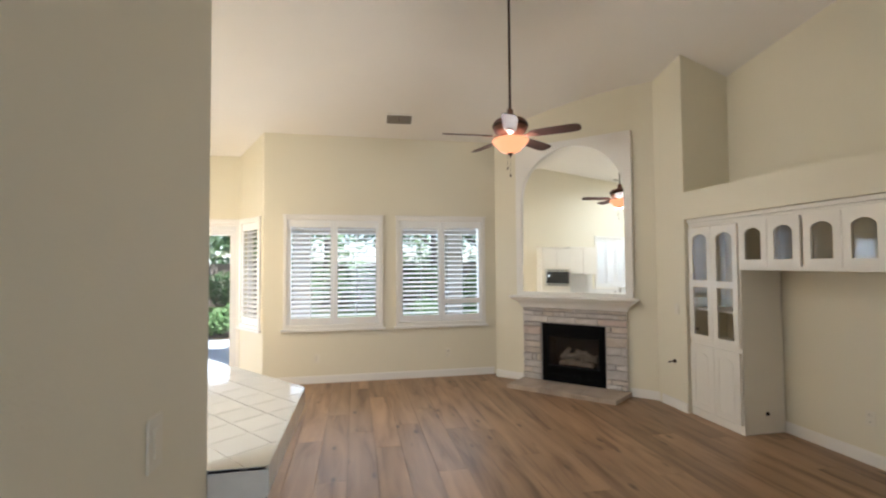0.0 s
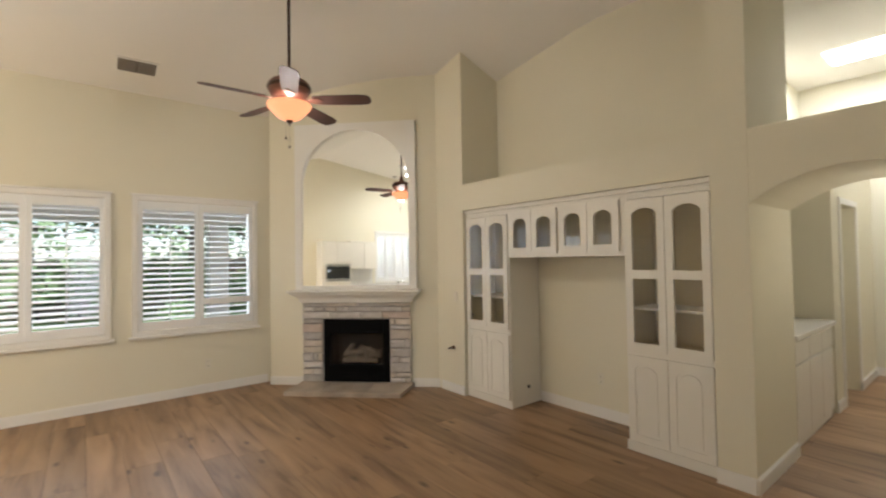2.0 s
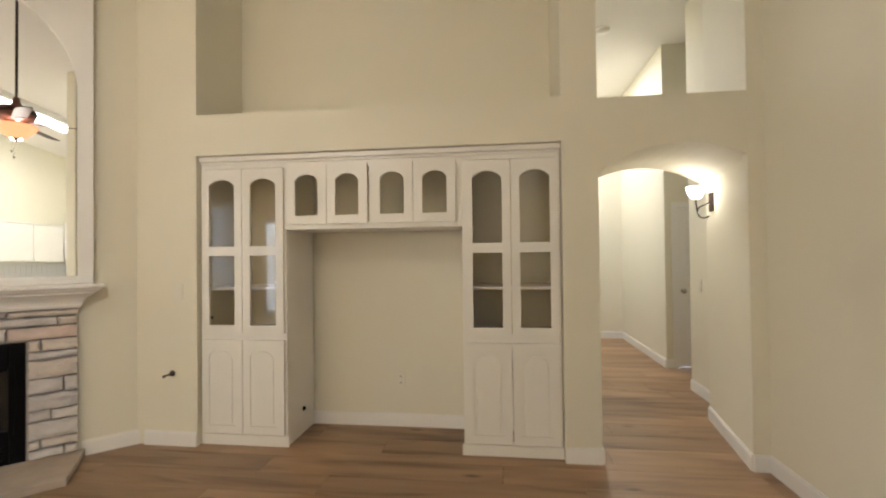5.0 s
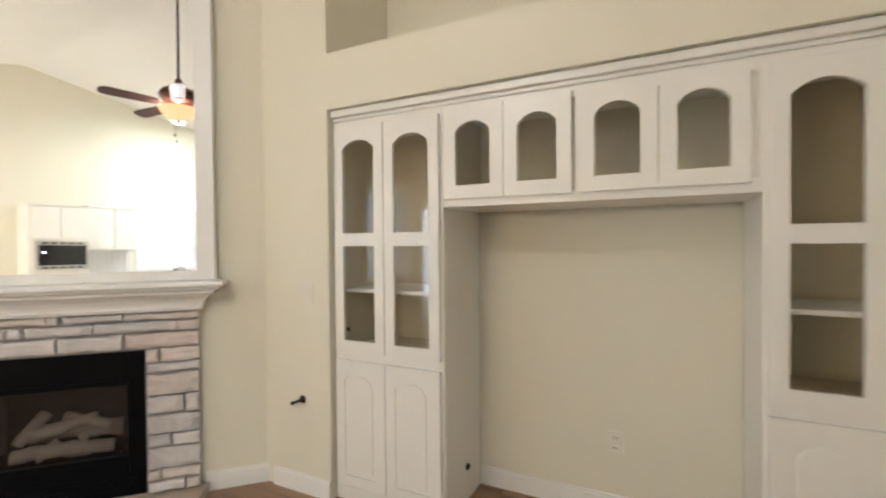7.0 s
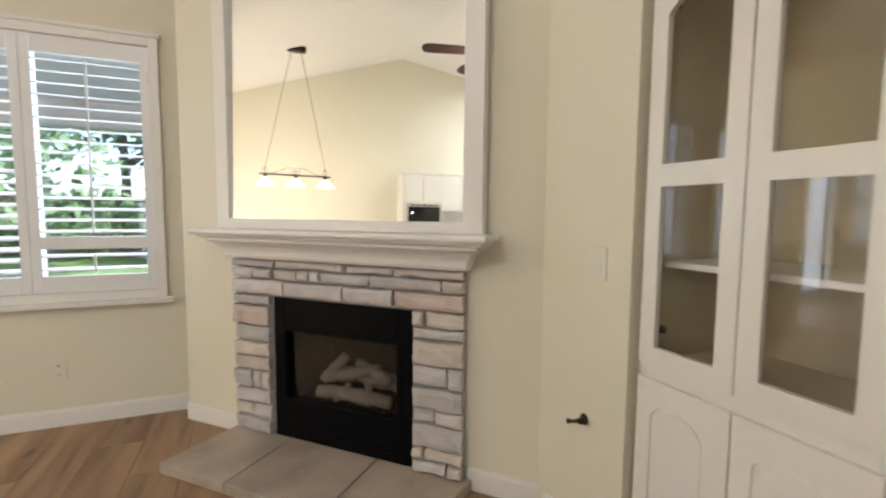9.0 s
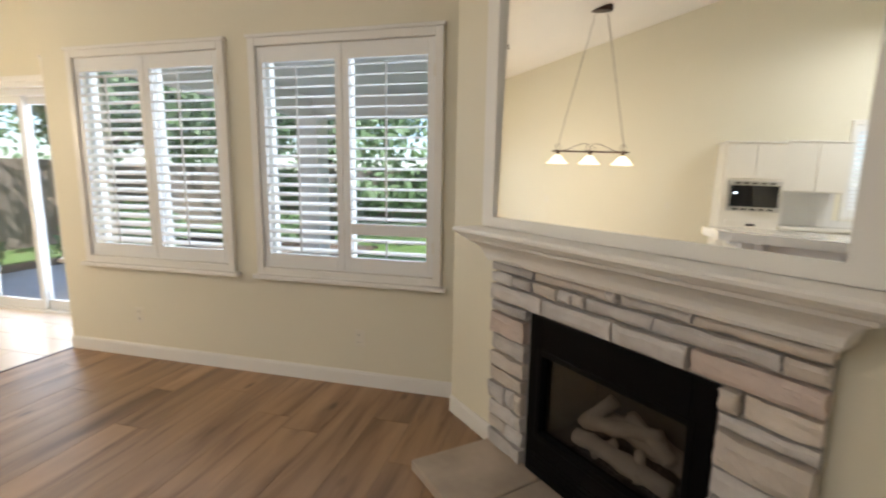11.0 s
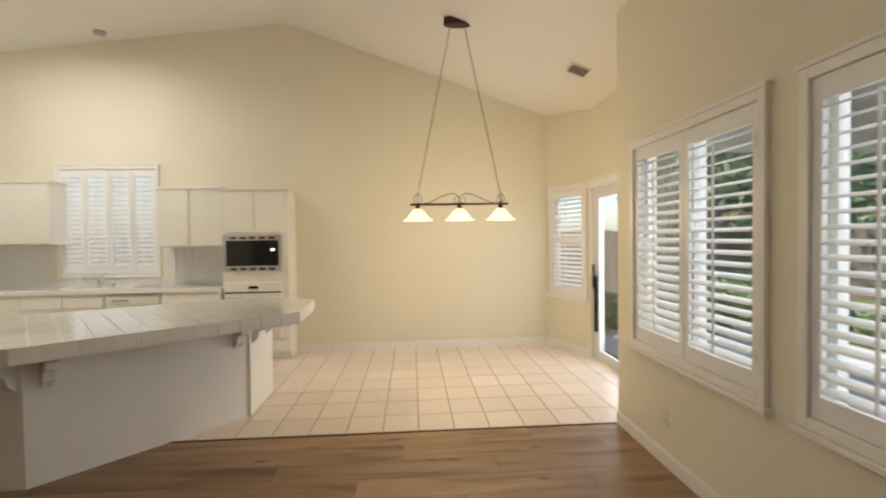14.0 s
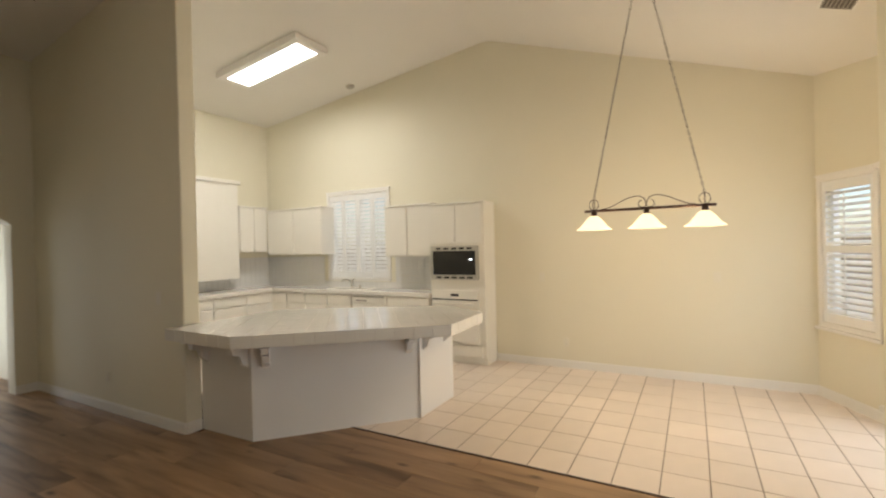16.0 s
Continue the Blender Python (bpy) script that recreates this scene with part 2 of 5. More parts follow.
# ---- mesh helpers ----
class Shape:
    def __init__(self):
        self.v, self.f, self.smooth = [], [], []

    def add(self, verts, faces, smooth=False):
        n = len(self.v)
        self.v += [tuple(p) for p in verts]
        self.f += [tuple(i + n for i in face) for face in faces]
        self.smooth += [smooth] * len(faces)
        return self

    def box(self, x0, y0, z0, x1, y1, z1, m=None):
        x0, x1, y0, y1, z0, z1 = min(x0, x1), max(x0, x1), min(y0, y1), max(y0, y1), min(z0, z1), max(z0, z1)
        p = [(x, y, z) for z in (z0, z1) for x, y in ((x0, y0), (x1, y0), (x1, y1), (x0, y1))]
        if m:
            p = [m @ Vector(q) for q in p]
        return self.add(p, [(3, 2, 1, 0), (4, 5, 6, 7), (0, 1, 5, 4), (1, 2, 6, 5), (2, 3, 7, 6), (3, 0, 4, 7)])

    def prism(self, poly, a, b, m=None):
        """A polygon in x, y carried from z = a to b."""
        n = len(poly)
        if sum(poly[i][0] * poly[(i + 1) % n][1] - poly[(i + 1) % n][0] * poly[i][1] for i in range(n)) < 0:
            poly = poly[::-1]
        p = [(x, y, a) for x, y in poly] + [(x, y, b) for x, y in poly]
        if m:
            p = [m @ Vector(q) for q in p]
        return self.add(p, [tuple(range(n - 1, -1, -1)), tuple(range(n, 2 * n))] + [(i, (i + 1) % n, n + (i + 1) % n, n + i) for i in range(n)])

    def lathe(self, prof, cx=0, cy=0, n=24, m=None):
        p = [(cx + r * math.cos(2 * math.pi * k / n), cy + r * math.sin(2 * math.pi * k / n), z) for r, z in prof for k in range(n)]
        if m:
            p = [m @ Vector(q) for q in p]
        return self.add(p, [(j * n + k, j * n + (k + 1) % n, (j + 1) * n + (k + 1) % n, (j + 1) * n + k) for j in range(len(prof) - 1) for k in range(n)], True)

    def tube(self, pts, r, n=8):
        pts = [Vector(p) for p in pts]
        rings = []
        for i, p in enumerate(pts):
            d = (pts[min(i + 1, len(pts) - 1)] - pts[max(i - 1, 0)]).normalized()
            a = d.orthogonal().normalized() if abs(d.z) < 0.99 else Vector((1, 0, 0))
            if abs(d.z) < 0.99:
                a = d.cross(Vector((0, 0, 1))).normalized()
            c = d.cross(a)
            rr = r[i] if isinstance(r, (list, tuple)) else r
            rings.append([p + rr * (math.cos(2 * math.pi * k / n) * a + math.sin(2 * math.pi * k / n) * c) for k in range(n)])
        return self.add([q for ring in rings for q in ring], [(j * n + k, (j + 1) * n + k, (j + 1) * n + (k + 1) % n, j * n + (k + 1) % n) for j in range(len(pts) - 1) for k in range(n)]
                        + [tuple(range(n)), tuple(range(len(pts) * n - 1, (len(pts) - 1) * n - 1, -1))], True)

    def mesh(self, name, material, bevel=0.0):
        me = bpy.data.meshes.new(name)
        me.from_pydata(self.v, [], self.f)
        me.materials.append(material)
        me.polygons.foreach_set("use_smooth", self.smooth)
        bm = bmesh.new()
        bm.from_mesh(me)
        bmesh.ops.recalc_face_normals(bm, faces=bm.faces)
        if bevel:
            sharp = [e for e in bm.edges if len(e.link_faces) == 2 and e.calc_face_angle(0) > 0.6]
            bmesh.ops.bevel(bm, geom=sharp, offset=bevel, segments=2, affect='EDGES', profile=0.5)
        bm.to_mesh(me)
        bm.free()
        return me

    def ob(self, name, material, parent=None, bevel=0.0, m=None):
        o = new(name, self.mesh(name, material, bevel))
        if m:
            o.matrix_basis = m
        if parent:
            o.parent = parent
        return o


def empty(name, m, label, category, group="", kind=""):
    o = new(name)
    o.matrix_basis = m
    o.empty_display_size = 0.05
    return tagged(o, label, category, group, kind)


def structure(o, label, category):
    return tagged(o, label, category, kind="structure")


def arc(x0, x1, z, rise, n=14):
    """Points of a flat arch from x0 to x1 that springs at z."""
    w = (x1 - x0) / 2
    R = (w * w + rise * rise) / (2 * rise)
    a = math.asin(min(1, w / R)) if rise <= w else math.pi - math.asin(w / R)
    return [((x0 + x1) / 2 + R * math.sin(-a + 2 * a * k / n), z + rise - R + R * math.cos(-a + 2 * a * k / n)) for k in range(n + 1)]


TOP = 4.98
XB, YW, XK = 5.165, 8.07, -2.23

# ---- ceiling: two slopes that meet at a ridge ----
RIDGE = 4.72


def ceiling_z(x, y):
    k = max(0.0, (x - 3.9) / 1.65)
    u = min(1.0, max(0.0, (x - 0.6) / 3.0))
    ridge, low, back = 4.515 + 0.3 * u * u * (3 - 2 * u) - 0.9 * k, 3.36 - 0.05 * k, 3.97 - 0.3 * k
    return ridge + (low - ridge) * (y - RIDGE) / (YW - RIDGE) if y > RIDGE else ridge + (back - ridge) * (RIDGE - y) / (RIDGE - 0.2)


s = Shape()
xs = [XK - 0.15 + i * (6.1 - XK + 0.15) / 40 for i in range(41)]
ys = [-1.3, 0.2, 1.3, 2.4, 3.5, 4.2, 4.6, 4.72, 4.84, 5.2, 6, 7, 8.07, 8.9]
n = len(ys)
for up in (0, 0.14):
    s.v += [(x, y, ceiling_z(x, y) - (0.012 if abs(y - RIDGE) < 0.01 else 0) + up) for x in xs for y in ys]
N = len(xs) * n
for i in range(len(xs) - 1):
    for j in range(n - 1):
        q = (i * n + j, i * n + j + 1, (i + 1) * n + j + 1, (i + 1) * n + j)
        s.f += [q, tuple(N + k for k in reversed(q))]
        s.smooth += [True, True]
structure(s.ob("ceiling", CEIL), "white vaulted ceiling with two slopes", "ceiling")
structure(Shape().box(6.05, 0.7, 3.72, 9.75, 4.1, 3.85).ob("ceiling_hall", CEIL), "flat white hallway ceiling", "ceiling")

# ---- floors ----
s = Shape().box(XK - 0.2, -1.3, -0.12, 9.8, 9.0, -0.012)
floor = structure(s.ob("floor", SUBF), "oak plank floor with cream tile in the kitchen", "floor")

# ---- window wall ----
W1, W2 = (0.787, 2.104), (2.285, 3.574)
WZ = (0.725, 2.245)
s = Shape()
T = 0.16
s.box(0.53, YW, 0, W1[0] + 0.05, YW + T, TOP)
s.box(W1[1] - 0.05, YW, 0, W2[0] + 0.05, YW + T, TOP)
s.box(W2[1] - 0.05, YW, 0, 4.6, YW + T, TOP)
for a, b in (W1, W2):
    s.box(a + 0.05, YW, 0, b - 0.05, YW + T, WZ[0] + 0.05)
    s.box(a + 0.05, YW, WZ[1] - 0.05, b - 0.05, YW + T, TOP)
structure(s.ob("wall_north", WALL), "cream painted wall with two shuttered windows", "wall")

# ---- bay with the sliding door ----
BAY = [(XK, 8.33), (-1.48, 8.66), (0.10, 8.66), (0.53, YW)]


def wall_frame(p, q):
    """Axes with x from p to q, y out of the room, z up."""
    d = Vector((q[0] - p[0], q[1] - p[1], 0))
    u = d.normalized()
    m = Matrix.Identity(4)
    m.col[0][:3], m.col[1][:3], m.col[2][:3] = u, Vector((-u.y, u.x, 0)), Vector((0, 0, 1))
    m.col[3][:3] = (p[0], p[1], 0)
    return m, d.length


s = Shape()
BZ = (0.72, 2.22)
for p, q in ((BAY[0], BAY[1]), (BAY[2], BAY[3])):
    m, w = wall_frame(p, q)
    a, b = 0.045, w - 0.055
    s.box(0, 0, 0, a + 0.05, T, TOP, m).box(b - 0.05, 0, 0, w, T, TOP, m)
    s.box(a + 0.05, 0, 0, b - 0.05, T, BZ[0] + 0.05, m).box(a + 0.05, 0, BZ[1] - 0.05, b - 0.05, T, TOP, m)
s.box(-1.48, 8.66, 2.16, 0.10, 8.66 + T, TOP).box(-1.56, 8.66, 0, -1.44, 8.66 + T, 2.16).box(0.06, 8.66, 0, 0.18, 8.66 + T, 2.16)
structure(s.ob("wall_bay", WALL), "cream painted bay walls round the glass door", "wall")

# ---- kitchen walls ----
KWIN = (1.66, 2.99, 1.08, 2.58)
s = Shape()
s.box(XK - T, -0.1, 0, XK, KWIN[0] + 0.05, TOP).box(XK - T, KWIN[1] - 0.05, 0, XK, 8.45, TOP)
s.box(XK - T, KWIN[0] + 0.05, 0, XK, KWIN[1] - 0.05, KWIN[2] + 0.05).box(XK - T, KWIN[0] + 0.05, KWIN[3] - 0.05, XK, KWIN[1] - 0.05, TOP)
structure(s.ob("wall_west", WALL), "cream painted gable wall of kitchen and dining nook", "wall")
structure(Shape().box(XK, 0.0, 0, 1.15, 0.15, TOP).ob("wall_kitchen_south", WALL), "cream painted kitchen wall behind cabinets", "wall")
s = Shape().box(1.15, 0.0, 0, 1.30, 3.25, TOP)
structure(s.ob("wall_pier", WALL, bevel=0.012), "cream painted wall end beside the breakfast bar", "wall")

# ---- built-in wall with recess, niche and arched passage ----
CY = (3.45, 5.97)
s = Shape()
s.box(XB, CY[1], 0, 5.80, 6.75, TOP)
s.box(XB, CY[0], 2.04, 5.80, CY[1], 2.33)
s.box(5.74, CY[0], 2.33, 5.90, CY[1], TOP)
s.box(5.67, CY[0], 0, 5.80, CY[1], 2.04)
s.box(XB, 3.225, 0, 6.05, CY[0], TOP)
s.prism([(XB, 2.10), (6.05, 2.10), (6.05, 2.21), (XB, 2.35)], 0, TOP)
pts = arc(2.21, 3.225, 1.83, 0.175)
for (a, za), (b, zb) in zip(pts, pts[1:]):
    s.add([(x, y, z) for x in (XB + 0.004, 6.046) for y, z in ((a, za), (b, zb), (b, 2.305), (a, 2.305))],
          [(0, 3, 2, 1), (4, 5, 6, 7), (0, 1, 5, 4), (2, 3, 7, 6)])
structure(s.ob("wall_east", WALL), "cream painted wall with display niche and arched passage", "wall")
structure(Shape().box(3.30, 2.10, 0, XB, 2.25, TOP).ob("wall_south", WALL), "cream painted wall beside the arched passage", "wall")

# ---- chimney wall across the corner ----
S2 = math.sqrt(0.5)
FP = Matrix(((S2, S2, 0, 0), (-S2, S2, 0, 0), (0, 0, 1, 0), (0, 0, 0, 1)))
FP.translation = Vector((4.4645, 7.1355, 0))      # x along the wall to its east end, y into the wall
s = Shape()
UL, UR = -1.10, 1.045
s.box(UL, 0, 0, -0.42, 0.5, TOP, FP).box(0.42, 0, 0, UR, 0.5, TOP, FP).box(-0.42, 0, 0.83, 0.42, 0.5, TOP, FP)
s.box(-0.42, 0.44, 0, 0.42, 0.5, 0.83, FP)
s.box(UL, 0.5, 0, UL + 0.12, 0.9, TOP, FP)
structure(s.ob("wall_chimney", WALL), "cream painted chimney wall across the corner", "wall")

# ---- entry and hallway shell ----
s = Shape()
s.box(1.30, 0.05, 0, 1.52, 0.24, TOP).box(2.5, 0.05, 0, 3.45, 0.24, TOP)
pts = arc(1.52, 2.5, 2.0, 0.18)
for (a, za), (b, zb) in zip(pts, pts[1:]):
    s.add([(x, y, z) for y in (0.05, 0.24) for x, z in ((a, za), (b, zb), (b, TOP), (a, TOP))], [(0, 1, 2, 3), (7, 6, 5, 4), (0, 4, 5, 1)])
s.box(3.30, 0.24, 0, 3.45, 2.10, TOP)
# far wall is out of view; its opening is added to let daylight in
s.box(1.15, -1.3, 0, 1.52, -1.2, TOP).box(2.48, -1.3, 0, 3.45, -1.2, TOP).box(1.52, -1.3, 2.15, 2.48, -1.2, TOP).box(1.15, -1.2, 0, 1.30, 0, TOP).box(3.30, -1.2, 0, 3.45, 0.05, TOP)
structure(s.ob("wall_entry", WALL), "cream painted entry walls", "wall")
s = Shape()
s.box(6.05, 1.90, 0, 6.84, 2.03, TOP).box(6.72, 0.8, 0, 6.84, 1.90, TOP).box(6.84, 0.7, 0, 7.67, 0.8, TOP)
s.box(7.67, 1.84, 0, 7.80, 1.97, TOP).box(7.67, 0.8, 0, 7.80, 0.98, TOP).box(7.67, 0.98, 1.83, 7.80, 1.84, TOP)
s.box(7.80, 1.84, 0, 9.5, 1.97, TOP)
s.box(6.05, 3.92, 0, 7.42, 4.05, TOP).box(7.42, 3.24, 0, 7.56, 4.05, 2.7).box(7.56, 3.24, 0, 7.76, 3.36, 2.7)
s.box(7.76, 3.24, 2.0, 8.5, 3.36, 2.7).box(8.5, 3.24, 0, 9.5, 3.36, 2.7).box(7.56, 3.92, 0, 9.5, 4.05, TOP).box(8.5, 3.36, 0, 8.62, 3.92, 2.7).box(9.5, 3.4, 0, 9.75, 4.05, TOP)
s.box(6.05, 3.36, 0, 6.10, 3.92, TOP)
# far wall with an arched blind niche
s.box(9.5, 1.84, 0, 9.75, 2.36, TOP).box(9.5, 2.93, 0, 9.75, 3.4, TOP).box(9.5, 2.36, 0, 9.75, 2.93, 0.84).box(9.62, 2.36, 0.84, 9.75, 2.93, TOP)
pts = arc(2.36, 2.93, 1.92, 0.09)
for (a, za), (b, zb) in zip(pts, pts[1:]):
    s.add([(x, y, z) for x in (9.5, 9.62) for y, z in ((a, za), (b, zb), (b, TOP), (a, TOP))], [(0, 3, 2, 1), (0, 1, 5, 4)])
structure(s.ob("wall_hall", WALL), "cream painted hallway walls with a blind arched niche", "wall")

# unseen slab outside the entry opening, added only to block the sun
structure(Shape().box(0.9, -3.6, 2.4, 3.7, -1.3, 2.55).ob("ceiling_sun_block", CEIL), "unseen white slab added to keep sun out of the entry", "ceiling")

# ---- baseboards ----
s = Shape()


def skirting(p, q, h=0.10, t=0.014):
    m, w = wall_frame(p, q)
    s.box(0, -t, 0.0, w, 0, h - 0.012, m).box(0, -t * 0.6, h - 0.012, w, 0, h, m)


for p, q in ((BAY[3], (3.7, YW)), (BAY[0], BAY[1]), (BAY[2], BAY[3]), ((XK, 4.79), BAY[0]), ((XB, 6.37), (XB, CY[1])),
             ((XB, CY[0]), (XB, 3.225)), ((XB, 3.225), (6.05, 3.225)), ((6.05, 2.21), (XB, 2.35)), ((XB, 2.35), (XB, 2.25)),
             ((XB, 2.25), (3.3, 2.25)), ((5.67, 5.33), (5.67, 4.09)), ((1.30, 0.24), (1.30, 3.25)), ((1.30, 3.25), (1.16, 3.25)),
             ((6.84, 2.03), (6.05, 2.03)), ((9.5, 3.24), (9.5, 1.97)), ((9.5, 1.97), (7.67, 1.97)), ((7.67, 1.97), (7.67, 1.9)),
             ((7.42, 3.24), (7.76, 3.24)), ((8.5, 3.24), (9.5, 3.24)), ((1.52, 0.24), (1.30, 0.24)), ((3.3, 2.25), (3.3, 2.10))):
    skirting(p, q)
a, b = FP @ Vector((UL, 0, 0)), FP @ Vector((-0.68, 0, 0))
skirting(a, b)
a, b = FP @ Vector((0.68, 0, 0)), FP @ Vector((UR, 0, 0))
skirting(a, b)
structure(s.ob("baseboard", TRIM), "white painted baseboard", "baseboard")


# ---- shuttered windows ----
def shutter_panel(win, x0, x1, z0, z1, tilt, split=None, pitch=0.062, y=-0.012):
    p = new("shutter_panel")
    p.parent = win
    st, rl = 0.045, 0.095
    s = Shape()
    t = 0.026
    s.box(x0, y, z0, x0 + st, y + t, z1).box(x1 - st, y, z0, x1, y + t, z1)
    s.box(x0 + st, y, z0, x1 - st, y + t, z0 + rl).box(x0 + st, y, z1 - rl, x1 - st, y + t, z1)
    spans = [(z0 + rl, z1 - rl)]
    if split:
        s.box(x0 + st, y, split - 0.035, x1 - st, y + t, split + 0.035)
        spans = [(z0 + rl, split - 0.035), (split + 0.035, z1 - rl)]
    s.ob("panel_frame", SHUT, p, 0.003)
    w = x1 - x0 - 2 * st - 0.006
    prof = [(-0.032, 0), (-0.016, 0.0045), (0.016, 0.0045), (0.032, 0), (0.016, -0.0045), (-0.016, -0.0045)]
    me = Shape().prism(prof, 0, w, Matrix(((0, 0, 1, 0), (1, 0, 0, 0), (0, 1, 0, 0), (0, 0, 0, 1)))).mesh("slat", SHUT)
    for a, b in spans:
        k = max(1, round((b - a) / pitch))
        for i in range(k):
            o = new("slat", me)
            o.parent = p
            o.matrix_basis = pose(x0 + st + 0.003, y + t / 2 + 0.004, a + (i + 0.5) * (b - a) / k, tilt + random.uniform(-1.5, 1.5), 0, 0)
        Shape().box((x0 + x1) / 2 - 0.005, y - 0.028, a + 0.02, (x0 + x1) / 2 + 0.005, y - 0.019, b - 0.03).ob("tilt_rod", SHUT, p)
    return p


def window(name, m, w, z0, z1, tilts, label, splits=(), sill=True, mull=True):
    win = new(name)
    win.matrix_basis = m
    structure(win, label, "window")
    s = Shape()
    c = 0.05
    s.box(0, -0.028, z0, c, 0.0, z1).box(w - c, -0.028, z0, w, 0.0, z1).box(c, -0.028, z1 - c, w - c, 0.0, z1).box(c, -0.028, z0, w - c, 0.0, z0 + c)
    s.box(-0.012, -0.036, z1, w + 0.012, 0, z1 + 0.022)
    s.ob("casing", TRIM, win, 0.004)
    for x in (c, w - c):
        for z in (z0 + 0.24, z1 - 0.24):
            Shape().box(x - 0.007, -0.034, z - 0.035, x + 0.007, -0.0285, z + 0.035).ob("hinge", PLATE, win, 0.001)
    if sill:
        Shape().box(-0.03, -0.05, z0 - 0.03, w + 0.03, 0.0, z0 - 0.001).ob("sill", TRIM, win, 0.004)
    s = Shape()
    a, b, t = c, w - c, 0.07
    s.box(a, t, z0 + c, a + 0.04, t + 0.05, z1 - c).box(b - 0.04, t, z0 + c, b, t + 0.05, z1 - c)
    s.box(a, t, z0 + c, b, t + 0.05, z0 + c + 0.04).box(a, t, z1 - c - 0.04, b, t + 0.05, z1 - c)
    if mull:
        s.box(w / 2 - 0.025, t, z0 + c, w / 2 + 0.025, t + 0.05, z1 - c)
    s.ob("sash", ALU, win)
    g = Shape().box(a + 0.03, t + 0.02, z0 + c + 0.03, b - 0.03, t + 0.026, z1 - c - 0.03).ob("pane", GLASS, win)
    g.visible_shadow = False
    k = len(tilts)
    for i, tl in enumerate(tilts):
        shutter_panel(win, c + 0.002 + i * (w - 2 * c) / k, c - 0.002 + (i + 1) * (w - 2 * c) / k, z0 + c + 0.003, z1 - c - 0.003, tl, splits[i] if splits else None)
    return win


window("window_1", pose(W1[0], YW, 0), W1[1] - W1[0], *WZ, (30, 20), "white plantation shutters in a white casing, open slats")
window("window_2", pose(W2[0], YW, 0), W2[1] - W2[0], *WZ, (20, 12), "white plantation shutters in a white casing, open slats", (None, 1.06))
for k, (p, q) in enumerate(((BAY[0], BAY[1]), (BAY[2], BAY[3]))):
    m, w = wall_frame(p, q)
    window("window_%d" % (3 + k), m @ pose(0.045, 0, 0), w - 0.10, *BZ, (32,), "narrow bay window with white shutter", (1.50,) if k == 0 else (None,), mull=False)
m = Matrix(((0, -1, 0, XK), (1, 0, 0, 0), (0, 0, 1, 0), (0, 0, 0, 1)))
window("window_5", m @ pose(KWIN[0], 0, 0), KWIN[1] - KWIN[0], KWIN[2], KWIN[3], (58, 58, 58, 58), "kitchen window with white plantation shutters above the sink", sill=False)

# ---- sliding glass door ----
door = new("door_1")
door.matrix_basis = pose(-1.44, 8.66, 0)
structure(door, "sliding glass patio door in white frame", "door")
w = 1.50
s = Shape().box(0, 0.02, 0, 0.05, 0.13, 2.15).box(w - 0.05, 0.02, 0, w, 0.13, 2.15).box(0.05, 0.02, 2.09, w - 0.05, 0.13, 2.15).box(0.05, 0.02, 0, w - 0.05, 0.13, 0.03)
s.ob("frame", ALU, door, 0.003)
for x0, x1, y in ((0.05, 0.78, 0.04), (0.72, w - 0.05, 0.085)):
    s = Shape().box(x0, y, 0.03, x0 + 0.06, y + 0.035, 2.09).box(x1 - 0.06, y, 0.03, x1, y + 0.035, 2.09)
    s.box(x0 + 0.06, y, 0.03, x1 - 0.06, y + 0.035, 0.12).box(x0 + 0.06, y, 2.02, x1 - 0.06, y + 0.035, 2.09)
    s.ob("sash", ALU, door, 0.003)
    g = Shape().box(x0 + 0.06, y + 0.012, 0.12, x1 - 0.06, y + 0.02, 2.02).ob("pane", GLASS, door)
    g.visible_shadow = False
Shape().box(0.08, -0.01, 0.35, 0.10, 0.03, 1.05).box(0.07, -0.03, 0.9, 0.11, -0.01, 1.2).ob("handle", BLACK, door, 0.004)
Shape().box(-0.06, -0.075, 2.19, w + 0.08, 0.0, 2.24).box(-0.06, -0.05, 2.15, w + 0.08, 0.0, 2.19).ob("blind_track", TRIM, door, 0.004)
Shape().box(-0.05, -0.02, 0, 0.0, 0.0, 2.15).box(w, -0.02, 0, w + 0.05, 0.0, 2.15).ob("casing", TRIM, door, 0.003)


